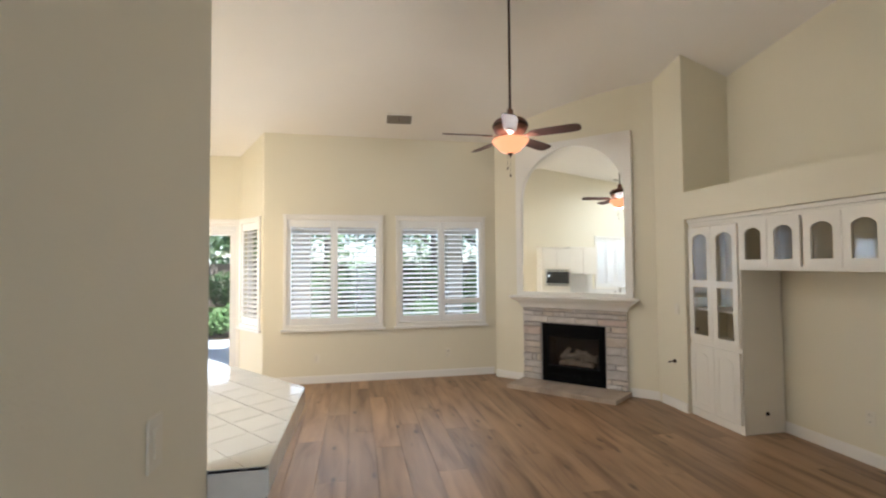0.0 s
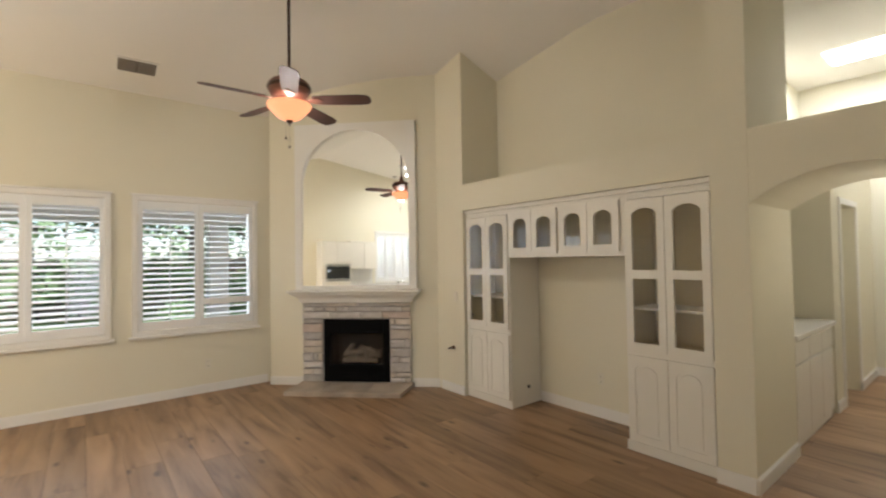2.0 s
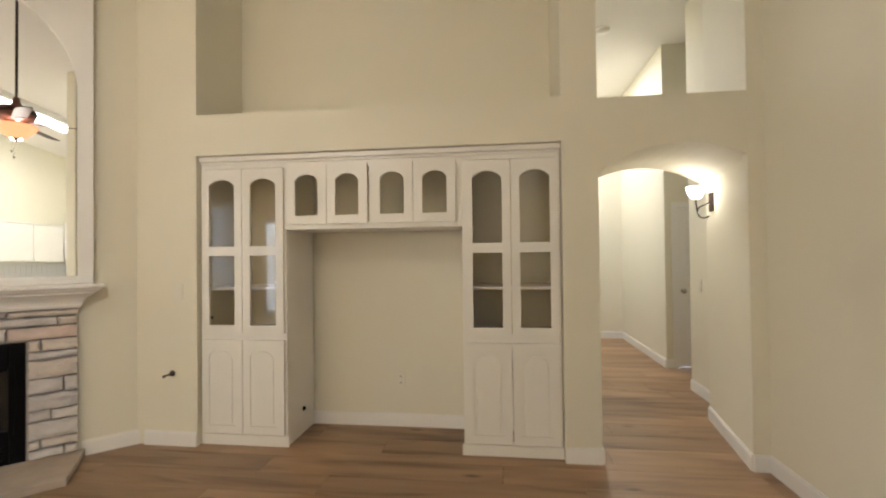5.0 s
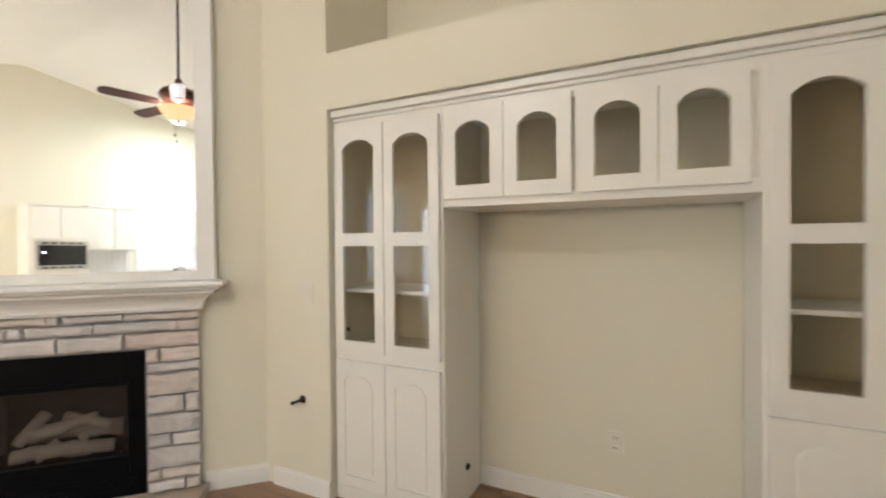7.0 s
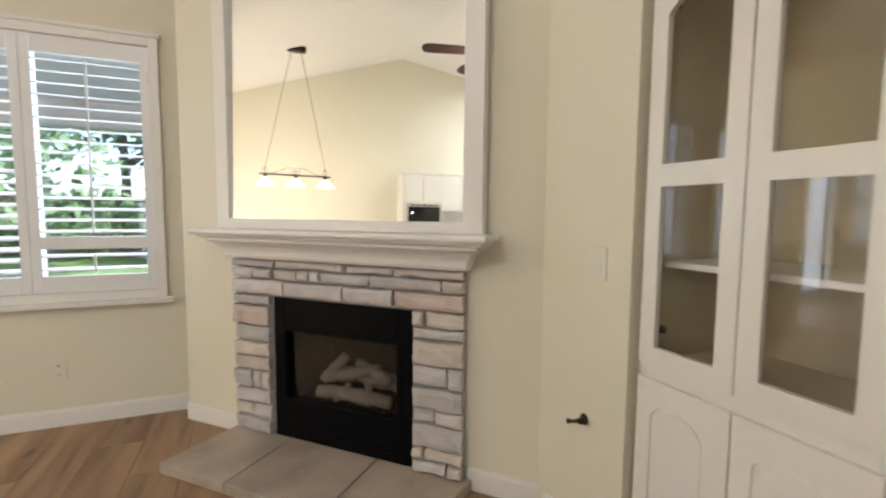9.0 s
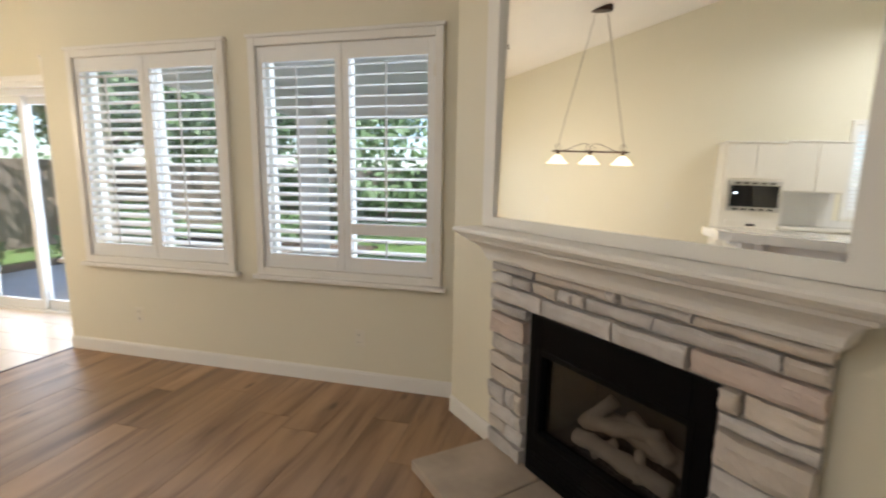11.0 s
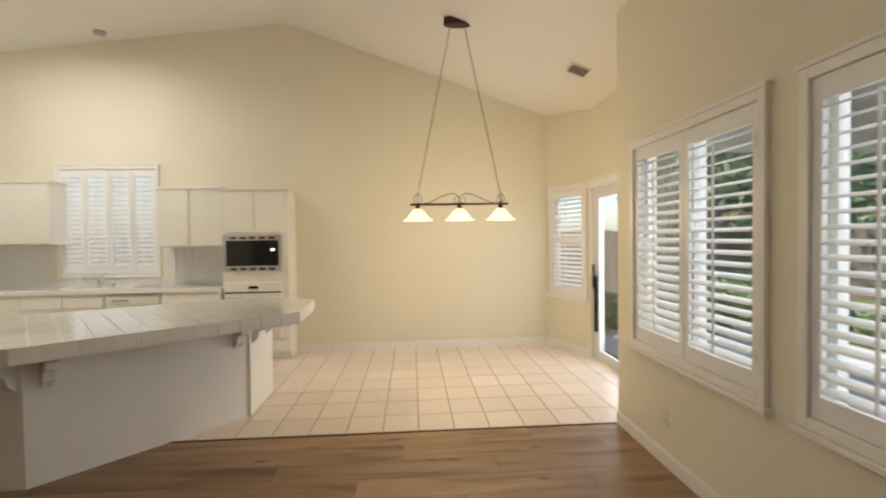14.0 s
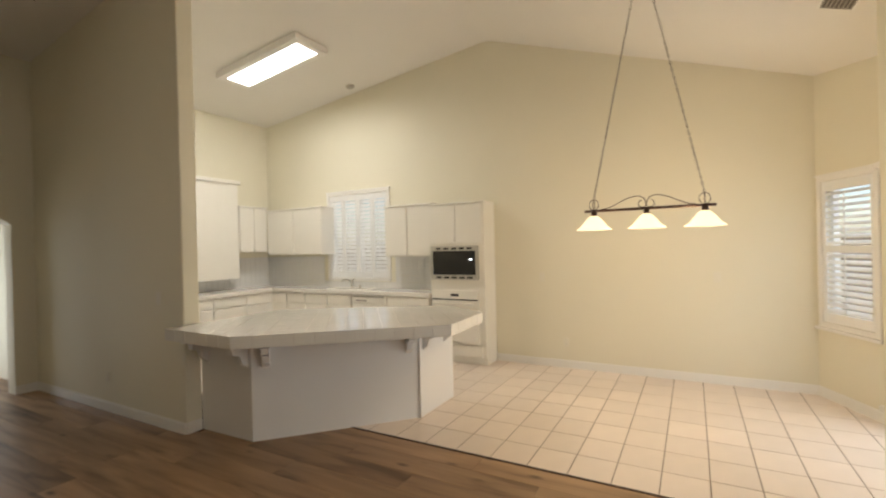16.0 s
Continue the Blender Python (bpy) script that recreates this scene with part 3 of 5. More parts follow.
# ---- built-in cabinet ----
def door_leaf(parent, w, h, m, openings, t=0.02, stile=0.055, glass=True):
    """A framed door with arched openings (z0, z1, rise), with glass or a raised panel in each."""
    s = Shape()
    R = m @ Matrix(((1, 0, 0, 0), (0, 0, 1, 0), (0, 1, 0, 0), (0, 0, 0, 1)))
    d = new("door_leaf")
    d.parent = parent
    s.prism([(0, 0), (stile, 0), (stile, h), (0, h)], -t, 0, R)
    s.prism([(w - stile, 0), (w, 0), (w, h), (w - stile, h)], -t, 0, R)
    low = 0
    for z0, z1, rise in openings:
        s.prism([(stile, low), (w - stile, low), (w - stile, z0), (stile, z0)], -t, 0, R)
        low = z1
    z0, z1, rise = openings[-1]
    pts = arc(stile, w - stile, z1 - rise, rise, 10) if rise else [(stile, z1), (w - stile, z1)]
    for (a, za), (b, zb) in zip(pts, pts[1:]):
        s.prism([(a, za), (b, zb), (b, h), (a, h)], -t, 0, R)
    s.ob("door_frame", CAB, d)
    for z0, z1, rise in openings:
        e = 0.006
        if glass:
            g = Shape().prism([(stile - e, z0 - e), (w - stile + e, z0 - e), (w - stile + e, z1 + e), (stile - e, z1 + e)], -0.010, -0.007, R).ob("pane", GLASS, d)
            g.visible_shadow = False
        else:
            Shape().prism([(stile - e, z0 - e), (w - stile + e, z0 - e), (w - stile + e, z1 + e), (stile - e, z1 + e)], -0.014, -0.004, R).ob("panel_back", CAB, d)
            i = 0.022
            pl = [(stile + i, z0 + i), (w - stile - i, z0 + i)]
            top = arc(stile + i, w - stile - i, z1 - rise - i, rise, 10) if rise else [(stile + i, z1 - i), (w - stile - i, z1 - i)]
            Shape().prism(pl + top[::-1], -0.0185, -0.006, R).ob("raised_panel", CAB, d, 0.003)
    return d


BX = 5.215                       # front of the face frame
cabinet = empty("built_in_cabinet", pose(0, 0, 0), "white painted built-in cabinet with arched glass doors", "cabinet")
s = Shape()
FZ = 2.0


def tower(y0, y1):
    s.box(BX, y0, 0, BX + 0.02, y0 + 0.03, FZ).box(BX, y1 - 0.03, 0, BX + 0.02, y1, FZ)
    s.box(BX, y0 + 0.03, 0, BX + 0.02, y1 - 0.03, 0.09).box(BX, y0 + 0.03, 0.72, BX + 0.02, y1 - 0.03, 0.80).box(BX, y0 + 0.03, 1.95, BX + 0.02, y1 - 0.03, FZ)
    s.box(BX + 0.02, y0, 0, 5.66, y0 + 0.018, FZ).box(BX + 0.02, y1 - 0.018, 0, 5.66, y1, FZ)
    s.box(BX + 0.02, y0 + 0.018, 0.76, 5.66, y1 - 0.018, 0.78).box(BX + 0.02, y0 + 0.018, FZ - 0.02, 5.66, y1 - 0.018, FZ)
    s.box(5.645, y0 + 0.018, 0.0, 5.66, y1 - 0.018, FZ)


T1, T2 = (5.325, CY[1] - 0.003), (CY[0] + 0.003, 4.095)
tower(*T1)
tower(*T2)
s.box(BX, T2[1], 1.51, BX + 0.02, T1[0], 1.56).box(BX, T2[1], 1.93, BX + 0.02, T1[0], FZ).box(BX + 0.02, T2[1], 1.51, 5.66, T1[0], 1.53).box(BX + 0.02, T2[1], FZ - 0.02, 5.66, T1[0], FZ)
s.box(5.645, T2[1], 1.53, 5.66, T1[0], FZ - 0.02).box(BX, 4.69, 1.56, BX + 0.02, 4.73, 1.93).box(BX, T2[1], 1.56, BX + 0.02, T2[1] + 0.06, 1.93).box(BX, T1[0] - 0.04, 1.56, BX + 0.02, T1[0], 1.93)
s.box(BX - 0.008, T1[0] - 0.012, 0, BX + 0.002, T1[1], 0.075).box(BX - 0.008, T2[0], 0, BX + 0.002, T2[1] + 0.012, 0.075)
s.ob("body", CAB, cabinet, 0.002)
LINER = mat("tan_cabinet_lining", (0.60, 0.52, 0.33), 0.6, grain=0.05, scale=4, bump=0.03)
for y0, y1, z0, z1 in ((*T1, 0.782, FZ - 0.022), (*T2, 0.782, FZ - 0.022), (T2[1], T1[0], 1.532, FZ - 0.022)):
    Shape().box(5.636, y0 + 0.02, z0, 5.643, y1 - 0.02, z1).ob("back_lining", LINER, cabinet)
    Shape().box(BX + 0.022, y0 + 0.02, z0, 5.634, y0 + 0.024, z1).ob("side_lining", LINER, cabinet)
    Shape().box(BX + 0.022, y1 - 0.024, z0, 5.634, y1 - 0.02, z1).ob("side_lining", LINER, cabinet)
    Shape().box(BX + 0.022, y0 + 0.026, z0, 5.634, y1 - 0.026, z0 + 0.003).ob("floor_lining", LINER, cabinet)
s = Shape().box(BX - 0.03, CY[0] + 0.003, FZ, BX + 0.02, CY[1] - 0.003, 2.036).box(BX - 0.012, CY[0] + 0.003, FZ - 0.02, BX - 0.001, CY[1] - 0.003, FZ)
s.ob("crown_moulding", CAB, cabinet, 0.006)
for y0, y1 in (T1, T2):
    Shape().box(BX + 0.06, y0 + 0.02, 1.085, 5.64, y1 - 0.02, 1.105).ob("shelf", CAB, cabinet, 0.003)


def face_at(y, z):
    """Axes on the cabinet's front with x to the right as seen from the room, y into the cabinet."""
    return Matrix(((0, 1, 0, BX - 0.002), (-1, 0, 0, y), (0, 0, 1, z), (0, 0, 0, 1)))


for y0, y1 in (T1, T2):
    w = (y1 - y0 - 0.035) / 2
    for k in range(2):
        y = y1 - 0.015 - k * (w + 0.005)
        door_leaf(cabinet, w, 1.155, face_at(y, 0.788), [(0.055, 0.545, 0), (0.61, 1.085, 0.045)])
        door_leaf(cabinet, w, 0.655, face_at(y, 0.085), [(0.055, 0.60, 0.055)], glass=False)
w = (T1[0] - T2[1] - 0.085) / 4
for k in range(4):
    y = T1[0] - 0.012 - k * (w + 0.004) - (0.024 if k > 1 else 0)
    door_leaf(cabinet, w, 0.41, face_at(y, 1.545), [(0.06, 0.345, 0.045)], stile=0.06)
for z in (0.88, 1.86):
    Shape().box(BX + 0.022, T1[1] - 0.06, z, BX + 0.04, T1[1] - 0.035, z + 0.02).ob("hinge", BRONZE, cabinet)

# ---- fireplace ----
fire = empty("fireplace", FP.copy(), "corner gas fireplace with grey ledge stone surround", "fireplace")
s = Shape().box(-0.655, -0.02, 0.05, -0.405, -0.001, 1.0).box(0.405, -0.02, 0.05, 0.655, -0.001, 1.0).box(-0.405, -0.02, 0.80, 0.405, -0.001, 1.0)
s.ob("mortar_bed", MORTAR, fire)


def stone(x0, x1, z0, z1, pink=False):
    g = 0.006
    w, h, d = (x1 - x0) / 2 - g, (z1 - z0) / 2 - g, random.uniform(0.035, 0.055)
    bm = bmesh.new()
    bmesh.ops.create_cube(bm, size=2)
    for v in bm.verts:
        v.co = Vector((v.co.x * w, v.co.y * d / 2, v.co.z * h))
    bmesh.ops.subdivide_edges(bm, edges=[e for e in bm.edges if abs(e.verts[0].co.x - e.verts[1].co.x) > w], cuts=6, use_grid_fill=True)
    bmesh.ops.subdivide_edges(bm, edges=[e for e in bm.edges if abs(e.verts[0].co.z - e.verts[1].co.z) > h], cuts=3, use_grid_fill=True)
    seed = random.uniform(0, 50)
    for v in bm.verts:
        rim = abs(v.co.x) > w * 0.95 or abs(v.co.z) > h * 0.95
        v.co.x += (random.random() - 0.5) * 0.006
        v.co.z += (noise.noise((v.co.x * 16 + seed, seed, v.co.z * 16))) * 0.007
        if v.co.y < 0:
            v.co.y += (0.008 if rim else 0) + noise.noise((v.co.x * 14 + seed, v.co.z * 18, seed)) * 0.014
    me = bpy.data.meshes.new("stone")
    bm.to_mesh(me)
    bm.free()
    me.materials.append(STONEP if pink else random.choice((STONE, STONE, STONET)))
    o = new("stone", me)
    o.parent = fire
    o.matrix_basis = pose((x0 + x1) / 2, -0.02 - d / 2 + 0.004, (z0 + z1) / 2)


def course(x0, x1, z0, z1, cuts, pink=()):
    xs = [x0] + [x0 + c * (x1 - x0) for c in cuts] + [x1]
    for k in range(len(xs) - 1):
        stone(xs[k], xs[k + 1], z0, z1, k in pink)


course(-0.665, 0.665, 0.955, 1.0, (0.22, 0.5, 0.54, 0.74))
course(-0.665, 0.665, 0.895, 0.953, (0.11, 0.21, 0.32, 0.38, 0.43, 0.64, 0.92))
course(-0.665, 0.665, 0.812, 0.893, (0.26, 0.53, 0.74), (3,))
for z0, z1, cuts, pink in ((0.755, 0.81, (), ()), (0.645, 0.753, (), (0,)), (0.555, 0.643, (), ()), (0.475, 0.553, (), ()), (0.40, 0.473, (), ()),
                           (0.30, 0.398, (0.52, 0.76), ()), (0.215, 0.298, (), ()), (0.135, 0.213, (0.5,), ()), (0.055, 0.133, (), ())):
    course(-0.665, -0.415, z0, z1, cuts, pink)
for z0, z1, cuts, pink in ((0.735, 0.81, (0.25,), ()), (0.68, 0.733, (), ()), (0.565, 0.678, (), ()), (0.465, 0.563, (0.7,), ()), (0.36, 0.463, (), ()),
                           (0.29, 0.358, (0.45,), ()), (0.175, 0.288, (), ()), (0.115, 0.173, (0.25,), ()), (0.055, 0.113, (0.7,), ())):
    course(0.415, 0.665, z0, z1, cuts, pink)

# firebox
s = Shape()
s.box(-0.405, -0.03, 0.05, -0.33, 0.02, 0.80).box(0.33, -0.03, 0.05, 0.405, 0.02, 0.80)
s.box(-0.33, -0.03, 0.63, 0.33, 0.02, 0.80).box(-0.33, -0.03, 0.05, 0.33, 0.02, 0.26)
for k in range(4):
    s.box(-0.36, -0.036, 0.085 + 0.025 * k, 0.36, -0.029, 0.095 + 0.025 * k)
s.box(-0.352, -0.034, 0.235, -0.325, -0.029, 0.655).box(0.325, -0.034, 0.235, 0.352, -0.029, 0.655).box(-0.325, -0.034, 0.628, 0.325, -0.029, 0.655).box(-0.325, -0.034, 0.235, 0.325, -0.029, 0.262)
s.ob("black_metal_front", BLACK, fire, 0.003)
s = Shape().box(-0.40, 0.02, 0.20, -0.38, 0.43, 0.78).box(0.38, 0.02, 0.20, 0.40, 0.43, 0.78).box(-0.38, 0.41, 0.2, 0.38, 0.43, 0.78).box(-0.38, 0.02, 0.18, 0.38, 0.41, 0.2).box(-0.38, 0.02, 0.76, 0.38, 0.41, 0.78)
s.ob("firebox", DARKIN, fire)
Shape().box(-0.335, 0.0, 0.215, 0.335, 0.004, 0.665).ob("glass_front", SMOKED, fire).visible_shadow = False


def log(pts, r):
    s = Shape()
    fine = []
    for a, b in zip(pts, pts[1:]):
        for k in range(5):
            p = Vector(a).lerp(Vector(b), k / 5)
            fine.append(p + Vector((0, noise.noise(p * 30) * 0.012, noise.noise(p * 22) * 0.012)))
    fine.append(Vector(pts[-1]))
    s.tube(fine, [r * (0.8 + 0.4 * abs(noise.noise(p * 14))) for p in fine], 9)
    s.ob("ceramic_log", LOG, fire)


for pts, r in (([(-0.21, 0.09, 0.285), (0.0, 0.08, 0.295), (0.22, 0.10, 0.28)], 0.042), ([(-0.19, 0.21, 0.34), (0.02, 0.2, 0.36), (0.24, 0.19, 0.345)], 0.052),
               ([(-0.15, 0.10, 0.365), (0.13, 0.17, 0.42)], 0.036), ([(-0.02, 0.19, 0.43), (0.20, 0.12, 0.375)], 0.032), ([(-0.20, 0.11, 0.33), (-0.11, 0.2, 0.46)], 0.034),
               ([(-0.10, 0.06, 0.26), (-0.03, 0.12, 0.33)], 0.022), ([(0.12, 0.06, 0.26), (0.07, 0.13, 0.34)], 0.022)):
    log(pts, r)
s = Shape()
for _ in range(70):
    x, y, r = random.uniform(-0.27, 0.27), random.uniform(0.05, 0.3), random.uniform(0.012, 0.026)
    s.lathe([(0, 0.2 + r * 1.5), (r * 0.7, 0.2 + r * 1.2), (r, 0.2 + r * 0.5), (r * 0.8, 0.19)], x, y, 6)
tagged(s.ob("ember_bed", DARKIN, fire), kind="stuff")

# hearth of three slabs
for k, (a, b) in enumerate(((-0.715, -0.30), (-0.30, 0.22), (0.22, 0.70))):
    a0, b0 = (-0.68, b) if k == 0 else (a, b)
    poly = [(a, -0.47), (b, -0.47), (b, -0.004), (a0, -0.004)] if k < 2 else [(a, -0.47), (0.62, -0.47), (0.70, -0.004), (a, -0.004)]
    poly = [(x + (0.003 if x == a and k else 0) - (0.003 if x == b and k < 2 else 0), y) for x, y in poly]
    Shape().prism(poly, 0.0, 0.052).ob("hearth_slab", HEARTH, fire, 0.006)

# mantel: stacked mouldings
mantel = empty("mantel_shelf", FP.copy(), "white painted moulded mantel shelf above stone surround", "mantel")
s = Shape()
prof = [(0.070, 1.003), (0.080, 1.004), (0.084, 1.014), (0.090, 1.018), (0.091, 1.030), (0.097, 1.046), (0.110, 1.066), (0.130, 1.084), (0.152, 1.096), (0.160, 1.098),
        (0.161, 1.110), (0.170, 1.112), (0.181, 1.119), (0.186, 1.130), (0.200, 1.132), (0.206, 1.139), (0.206, 1.150), (0.200, 1.158)]
ring = [(x, y, z) for d, z in prof for x, y in ((-0.595 - d, -0.002), (-0.595 - d, -d), (0.595 + d, -d), (0.595 + d, -0.002))]
n = len(prof)
s.add(ring, [(4 * j + k, 4 * j + (k + 1) % 4, 4 * j + 4 + (k + 1) % 4, 4 * j + 4 + k) for j in range(n - 1) for k in range(4)] + [(3, 2, 1, 0), (4 * n - 4, 4 * n - 3, 4 * n - 2, 4 * n - 1)])
s.ob("moulding", TRIM, mantel)

# arched mirror
mirror = empty("arched_mirror", FP.copy(), "tall arched mirror in a square white frame on the mantel", "mirror")
s = Shape()
HW, IW, Z0, Z1 = 0.745, 0.66, 1.160, 3.17
R = Matrix(((1, 0, 0, 0), (0, 0, 1, 0), (0, 1, 0, 0), (0, 0, 0, 1)))
s.prism([(-HW, Z0), (HW, Z0), (HW, Z0 + 0.05), (-HW, Z0 + 0.05)], -0.068, -0.002, R)
s.prism([(-HW, Z0 + 0.05), (-IW, Z0 + 0.05), (-IW, Z1), (-HW, Z1)], -0.068, -0.002, R)
s.prism([(IW, Z0 + 0.05), (HW, Z0 + 0.05), (HW, Z1), (IW, Z1)], -0.068, -0.002, R)
pts = arc(-IW, IW, 2.47, 0.62, 28)
for (a, za), (b, zb) in zip(pts, pts[1:]):
    s.prism([(a, za), (b, zb), (b, Z1), (a, Z1)], -0.068, -0.002, R)
s.ob("frame", TRIM, mirror)
Shape().box(-IW - 0.01, -0.004, 0, IW + 0.01, 0, 1.93, pose(0, -0.052, Z0 + 0.04, -0.88, 0, -0.05)).ob("mirror_glass", MIRROR, mirror)

# ---- ceiling fan ----
FX, FY = 3.08, 5.54
fan = empty("ceiling_fan", pose(FX, FY, 0.19) @ Matrix.Scale(0.88, 4), "bronze ceiling fan with dark walnut blades and lit amber bowl", "ceiling fan")
zc = (ceiling_z(FX, FY) - 0.19) / 0.88
Shape().tube([(0, 0, 3.10), (0, 0, zc)], 0.013, 10).ob("downrod", BRONZE, fan)
Shape().lathe([(0.0, zc + 0.02), (0.075, zc + 0.02), (0.07, zc - 0.05), (0.02, zc - 0.09), (0.0, zc - 0.09)]).ob("canopy", BRONZE, fan)
Shape().lathe([(0.0, 3.14), (0.03, 3.14), (0.035, 3.09), (0.05, 3.06), (0.06, 3.04), (0.14, 3.03), (0.17, 3.0), (0.175, 2.95), (0.15, 2.90), (0.11, 2.88), (0.085, 2.86), (0.085, 2.83), (0.0, 2.83)]).ob("motor_housing", COPPER, fan)
Shape().lathe([(0.172, 2.985), (0.180, 2.98), (0.180, 2.955), (0.174, 2.95)]).ob("motor_band", BRONZE, fan)
Shape().lathe([(0.172, 2.835), (0.184, 2.828), (0.176, 2.80), (0.15, 2.77), (0.128, 2.75), (0.095, 2.715), (0.05, 2.695), (0.0, 2.69)]).ob("glass_bowl", SHADE, fan).visible_shadow = False
Shape().lathe([(0.0, 2.70), (0.03, 2.695), (0.025, 2.68), (0.008, 2.67), (0.008, 2.655), (0.0, 2.65)]).ob("finial", BRONZE, fan)
for k in range(5):
    a = -38 + 72 * k
    m = pose(0, 0, 2.865, 0, 0, a)
    prof = [(0.20, -0.055), (0.28, -0.066), (0.60, -0.074), (0.665, -0.064), (0.69, -0.035), (0.695, 0), (0.69, 0.035), (0.665, 0.064), (0.60, 0.074), (0.28, 0.066), (0.20, 0.055)]
    Shape().prism(prof, -0.003, 0.003, m @ pose(0, 0, 0, -13, 0, 0)).ob("blade", BLADE, fan)
    s = Shape()
    s.prism([(0.09, -0.012), (0.16, -0.01), (0.19, -0.035), (0.25, -0.04), (0.285, 0), (0.25, 0.04), (0.19, 0.035), (0.16, 0.01), (0.09, 0.012)], -0.010, -0.004, m @ pose(0, 0, 0, -13, 0, 0))
    s.ob("blade_iron", COPPER, fan)
for dx, z in ((-0.02, 2.56), (0.01, 2.49)):
    Shape().tube([(dx, 0.03, 2.80), (dx, 0.03, z)], 0.0012, 5).lathe([(0, z), (0.008, z - 0.005), (0.009, z - 0.02), (0, z - 0.03)], dx, 0.03, 10).ob("pull_chain", BRONZE, fan)

# ---- pendant lamp over the nook ----
pend = empty("pendant_lamp", pose(-0.52, 6.88, 0), "three-light iron island pendant with cream glass shades, lit", "pendant lamp")
zc = ceiling_z(-0.52, 6.88)
zb = 1.90
Shape().tube([(0, -0.51, zb), (0, 0.51, zb)], 0.012, 8).ob("bar", BRONZE, pend)
Shape().prism([(0.14 * math.cos(a) * 0.45, 0.14 * math.sin(a)) for a in (2 * math.pi * k / 20 for k in range(20))], zc - 0.045, zc + 0.03).ob("canopy", BRONZE, pend)
for sy in (-1, 1):
    s = Shape()
    a, b = Vector((0, sy * 0.43, zb + 0.1)), Vector((0, sy * 0.07, zc - 0.04))
    k = 58
    for i in range(k):
        p, q = a.lerp(b, i / k), a.lerp(b, (i + 1.25) / k)
        d = (q - p)
        side = Vector((0.007, 0, 0)) if i % 2 else d.cross(Vector((1, 0, 0))).normalized() * 0.007
        s.tube([p, p + d * 0.25 + side, p + d * 0.75 + side, q, p + d * 0.75 - side, p + d * 0.25 - side, p], 0.0022, 4)
    s.ob("chain", BRONZE, pend)
    s = Shape()
    for ax in (0, 1):
        s.tube([(0.04 * math.cos(t) * (1 - ax), sy * 0.43 + 0.04 * math.cos(t) * ax, zb + 0.055 + 0.045 * math.sin(t)) for t in (2 * math.pi * i / 20 for i in range(21))], 0.0035, 6)
    s.ob("ring_ornament", BRONZE, pend)
    # a long rise to a hump beside the middle, a fall across it and a curl
    pts = [(0, sy * (0.37 - 0.295 * t), zb + 0.012 + 0.098 * (t * t * (3 - 2 * t))) for t in (i / 12 for i in range(13))]
    pts += [(0, sy * (0.075 - 0.072 * math.sin(t)), zb + 0.045 + 0.065 * math.cos(t)) for t in (math.pi / 2 * i / 6 for i in range(1, 7))]
    pts += [(0, sy * (-0.030 + 0.033 * math.cos(t)), zb + 0.042 - 0.030 * math.sin(t)) for t in (0.45 * i for i in range(1, 11))]
    Shape().tube(pts, 0.004, 6).ob("scroll", BRONZE, pend)
for dy in (-0.43, 0.0, 0.43):
    Shape().lathe([(0, zb), (0.022, zb), (0.028, zb - 0.04), (0.02, zb - 0.05), (0, zb - 0.05)], 0, dy, 14).ob("socket", BRONZE, pend)
    Shape().lathe([(0.028, zb - 0.045), (0.05, zb - 0.06), (0.085, zb - 0.10), (0.115, zb - 0.14), (0.152, zb - 0.166), (0.150, zb - 0.169), (0.113, zb - 0.144), (0.083, zb - 0.104), (0.048, zb - 0.064)], 0, dy, 28).ob("glass_shade", PSHADE, pend).visible_shadow = False

# ---- breakfast bar ----
bar = empty("breakfast_bar", pose(0, 0, 0), "white breakfast bar with glossy white tiled top", "breakfast bar")
base = [(1.152, 3.26), (1.14, 3.93), (0.06, 4.93), (-0.61, 4.93), (-0.61, 4.80), (0.26, 3.26)]
Shape().prism(base, 0, 0.872).ob("bar_wall", BARW, bar)
TOPZ = 0.97
tp = [(1.465, 3.254), (1.477, 4.14), (0.397, 5.456), (-0.32, 5.42), (-0.63, 4.93), (-0.63, 4.79), (0.22, 3.254)]
Shape().prism(tp, 0.872, TOPZ - 0.003).ob("top_bed", CGROUT, bar)


def clip(poly, a, b, c):
    """The part of a polygon where a x + b y <= c."""
    out = []
    for p, q in zip(poly, poly[1:] + poly[:1]):
        fp, fq = a * p[0] + b * p[1] - c, a * q[0] + b * q[1] - c
        if fp <= 0:
            out.append(p)
        if (fp < 0 < fq) or (fq < 0 < fp):
            t = fp / (fp - fq)
            out.append((p[0] + t * (q[0] - p[0]), p[1] + t * (q[1] - p[1])))
    return out


def tile_in(poly, x0, y0, x1, y1):
    for a, b, c in ((1, 0, x1), (-1, 0, -x0), (0, 1, y1), (0, -1, -y0)):
        poly = clip(poly, a, b, c)
        if len(poly) < 3:
            return []
    return poly


def area(p):
    return abs(sum(p[i][0] * p[(i + 1) % len(p)][1] - p[(i + 1) % len(p)][0] * p[i][1] for i in range(len(p)))) / 2


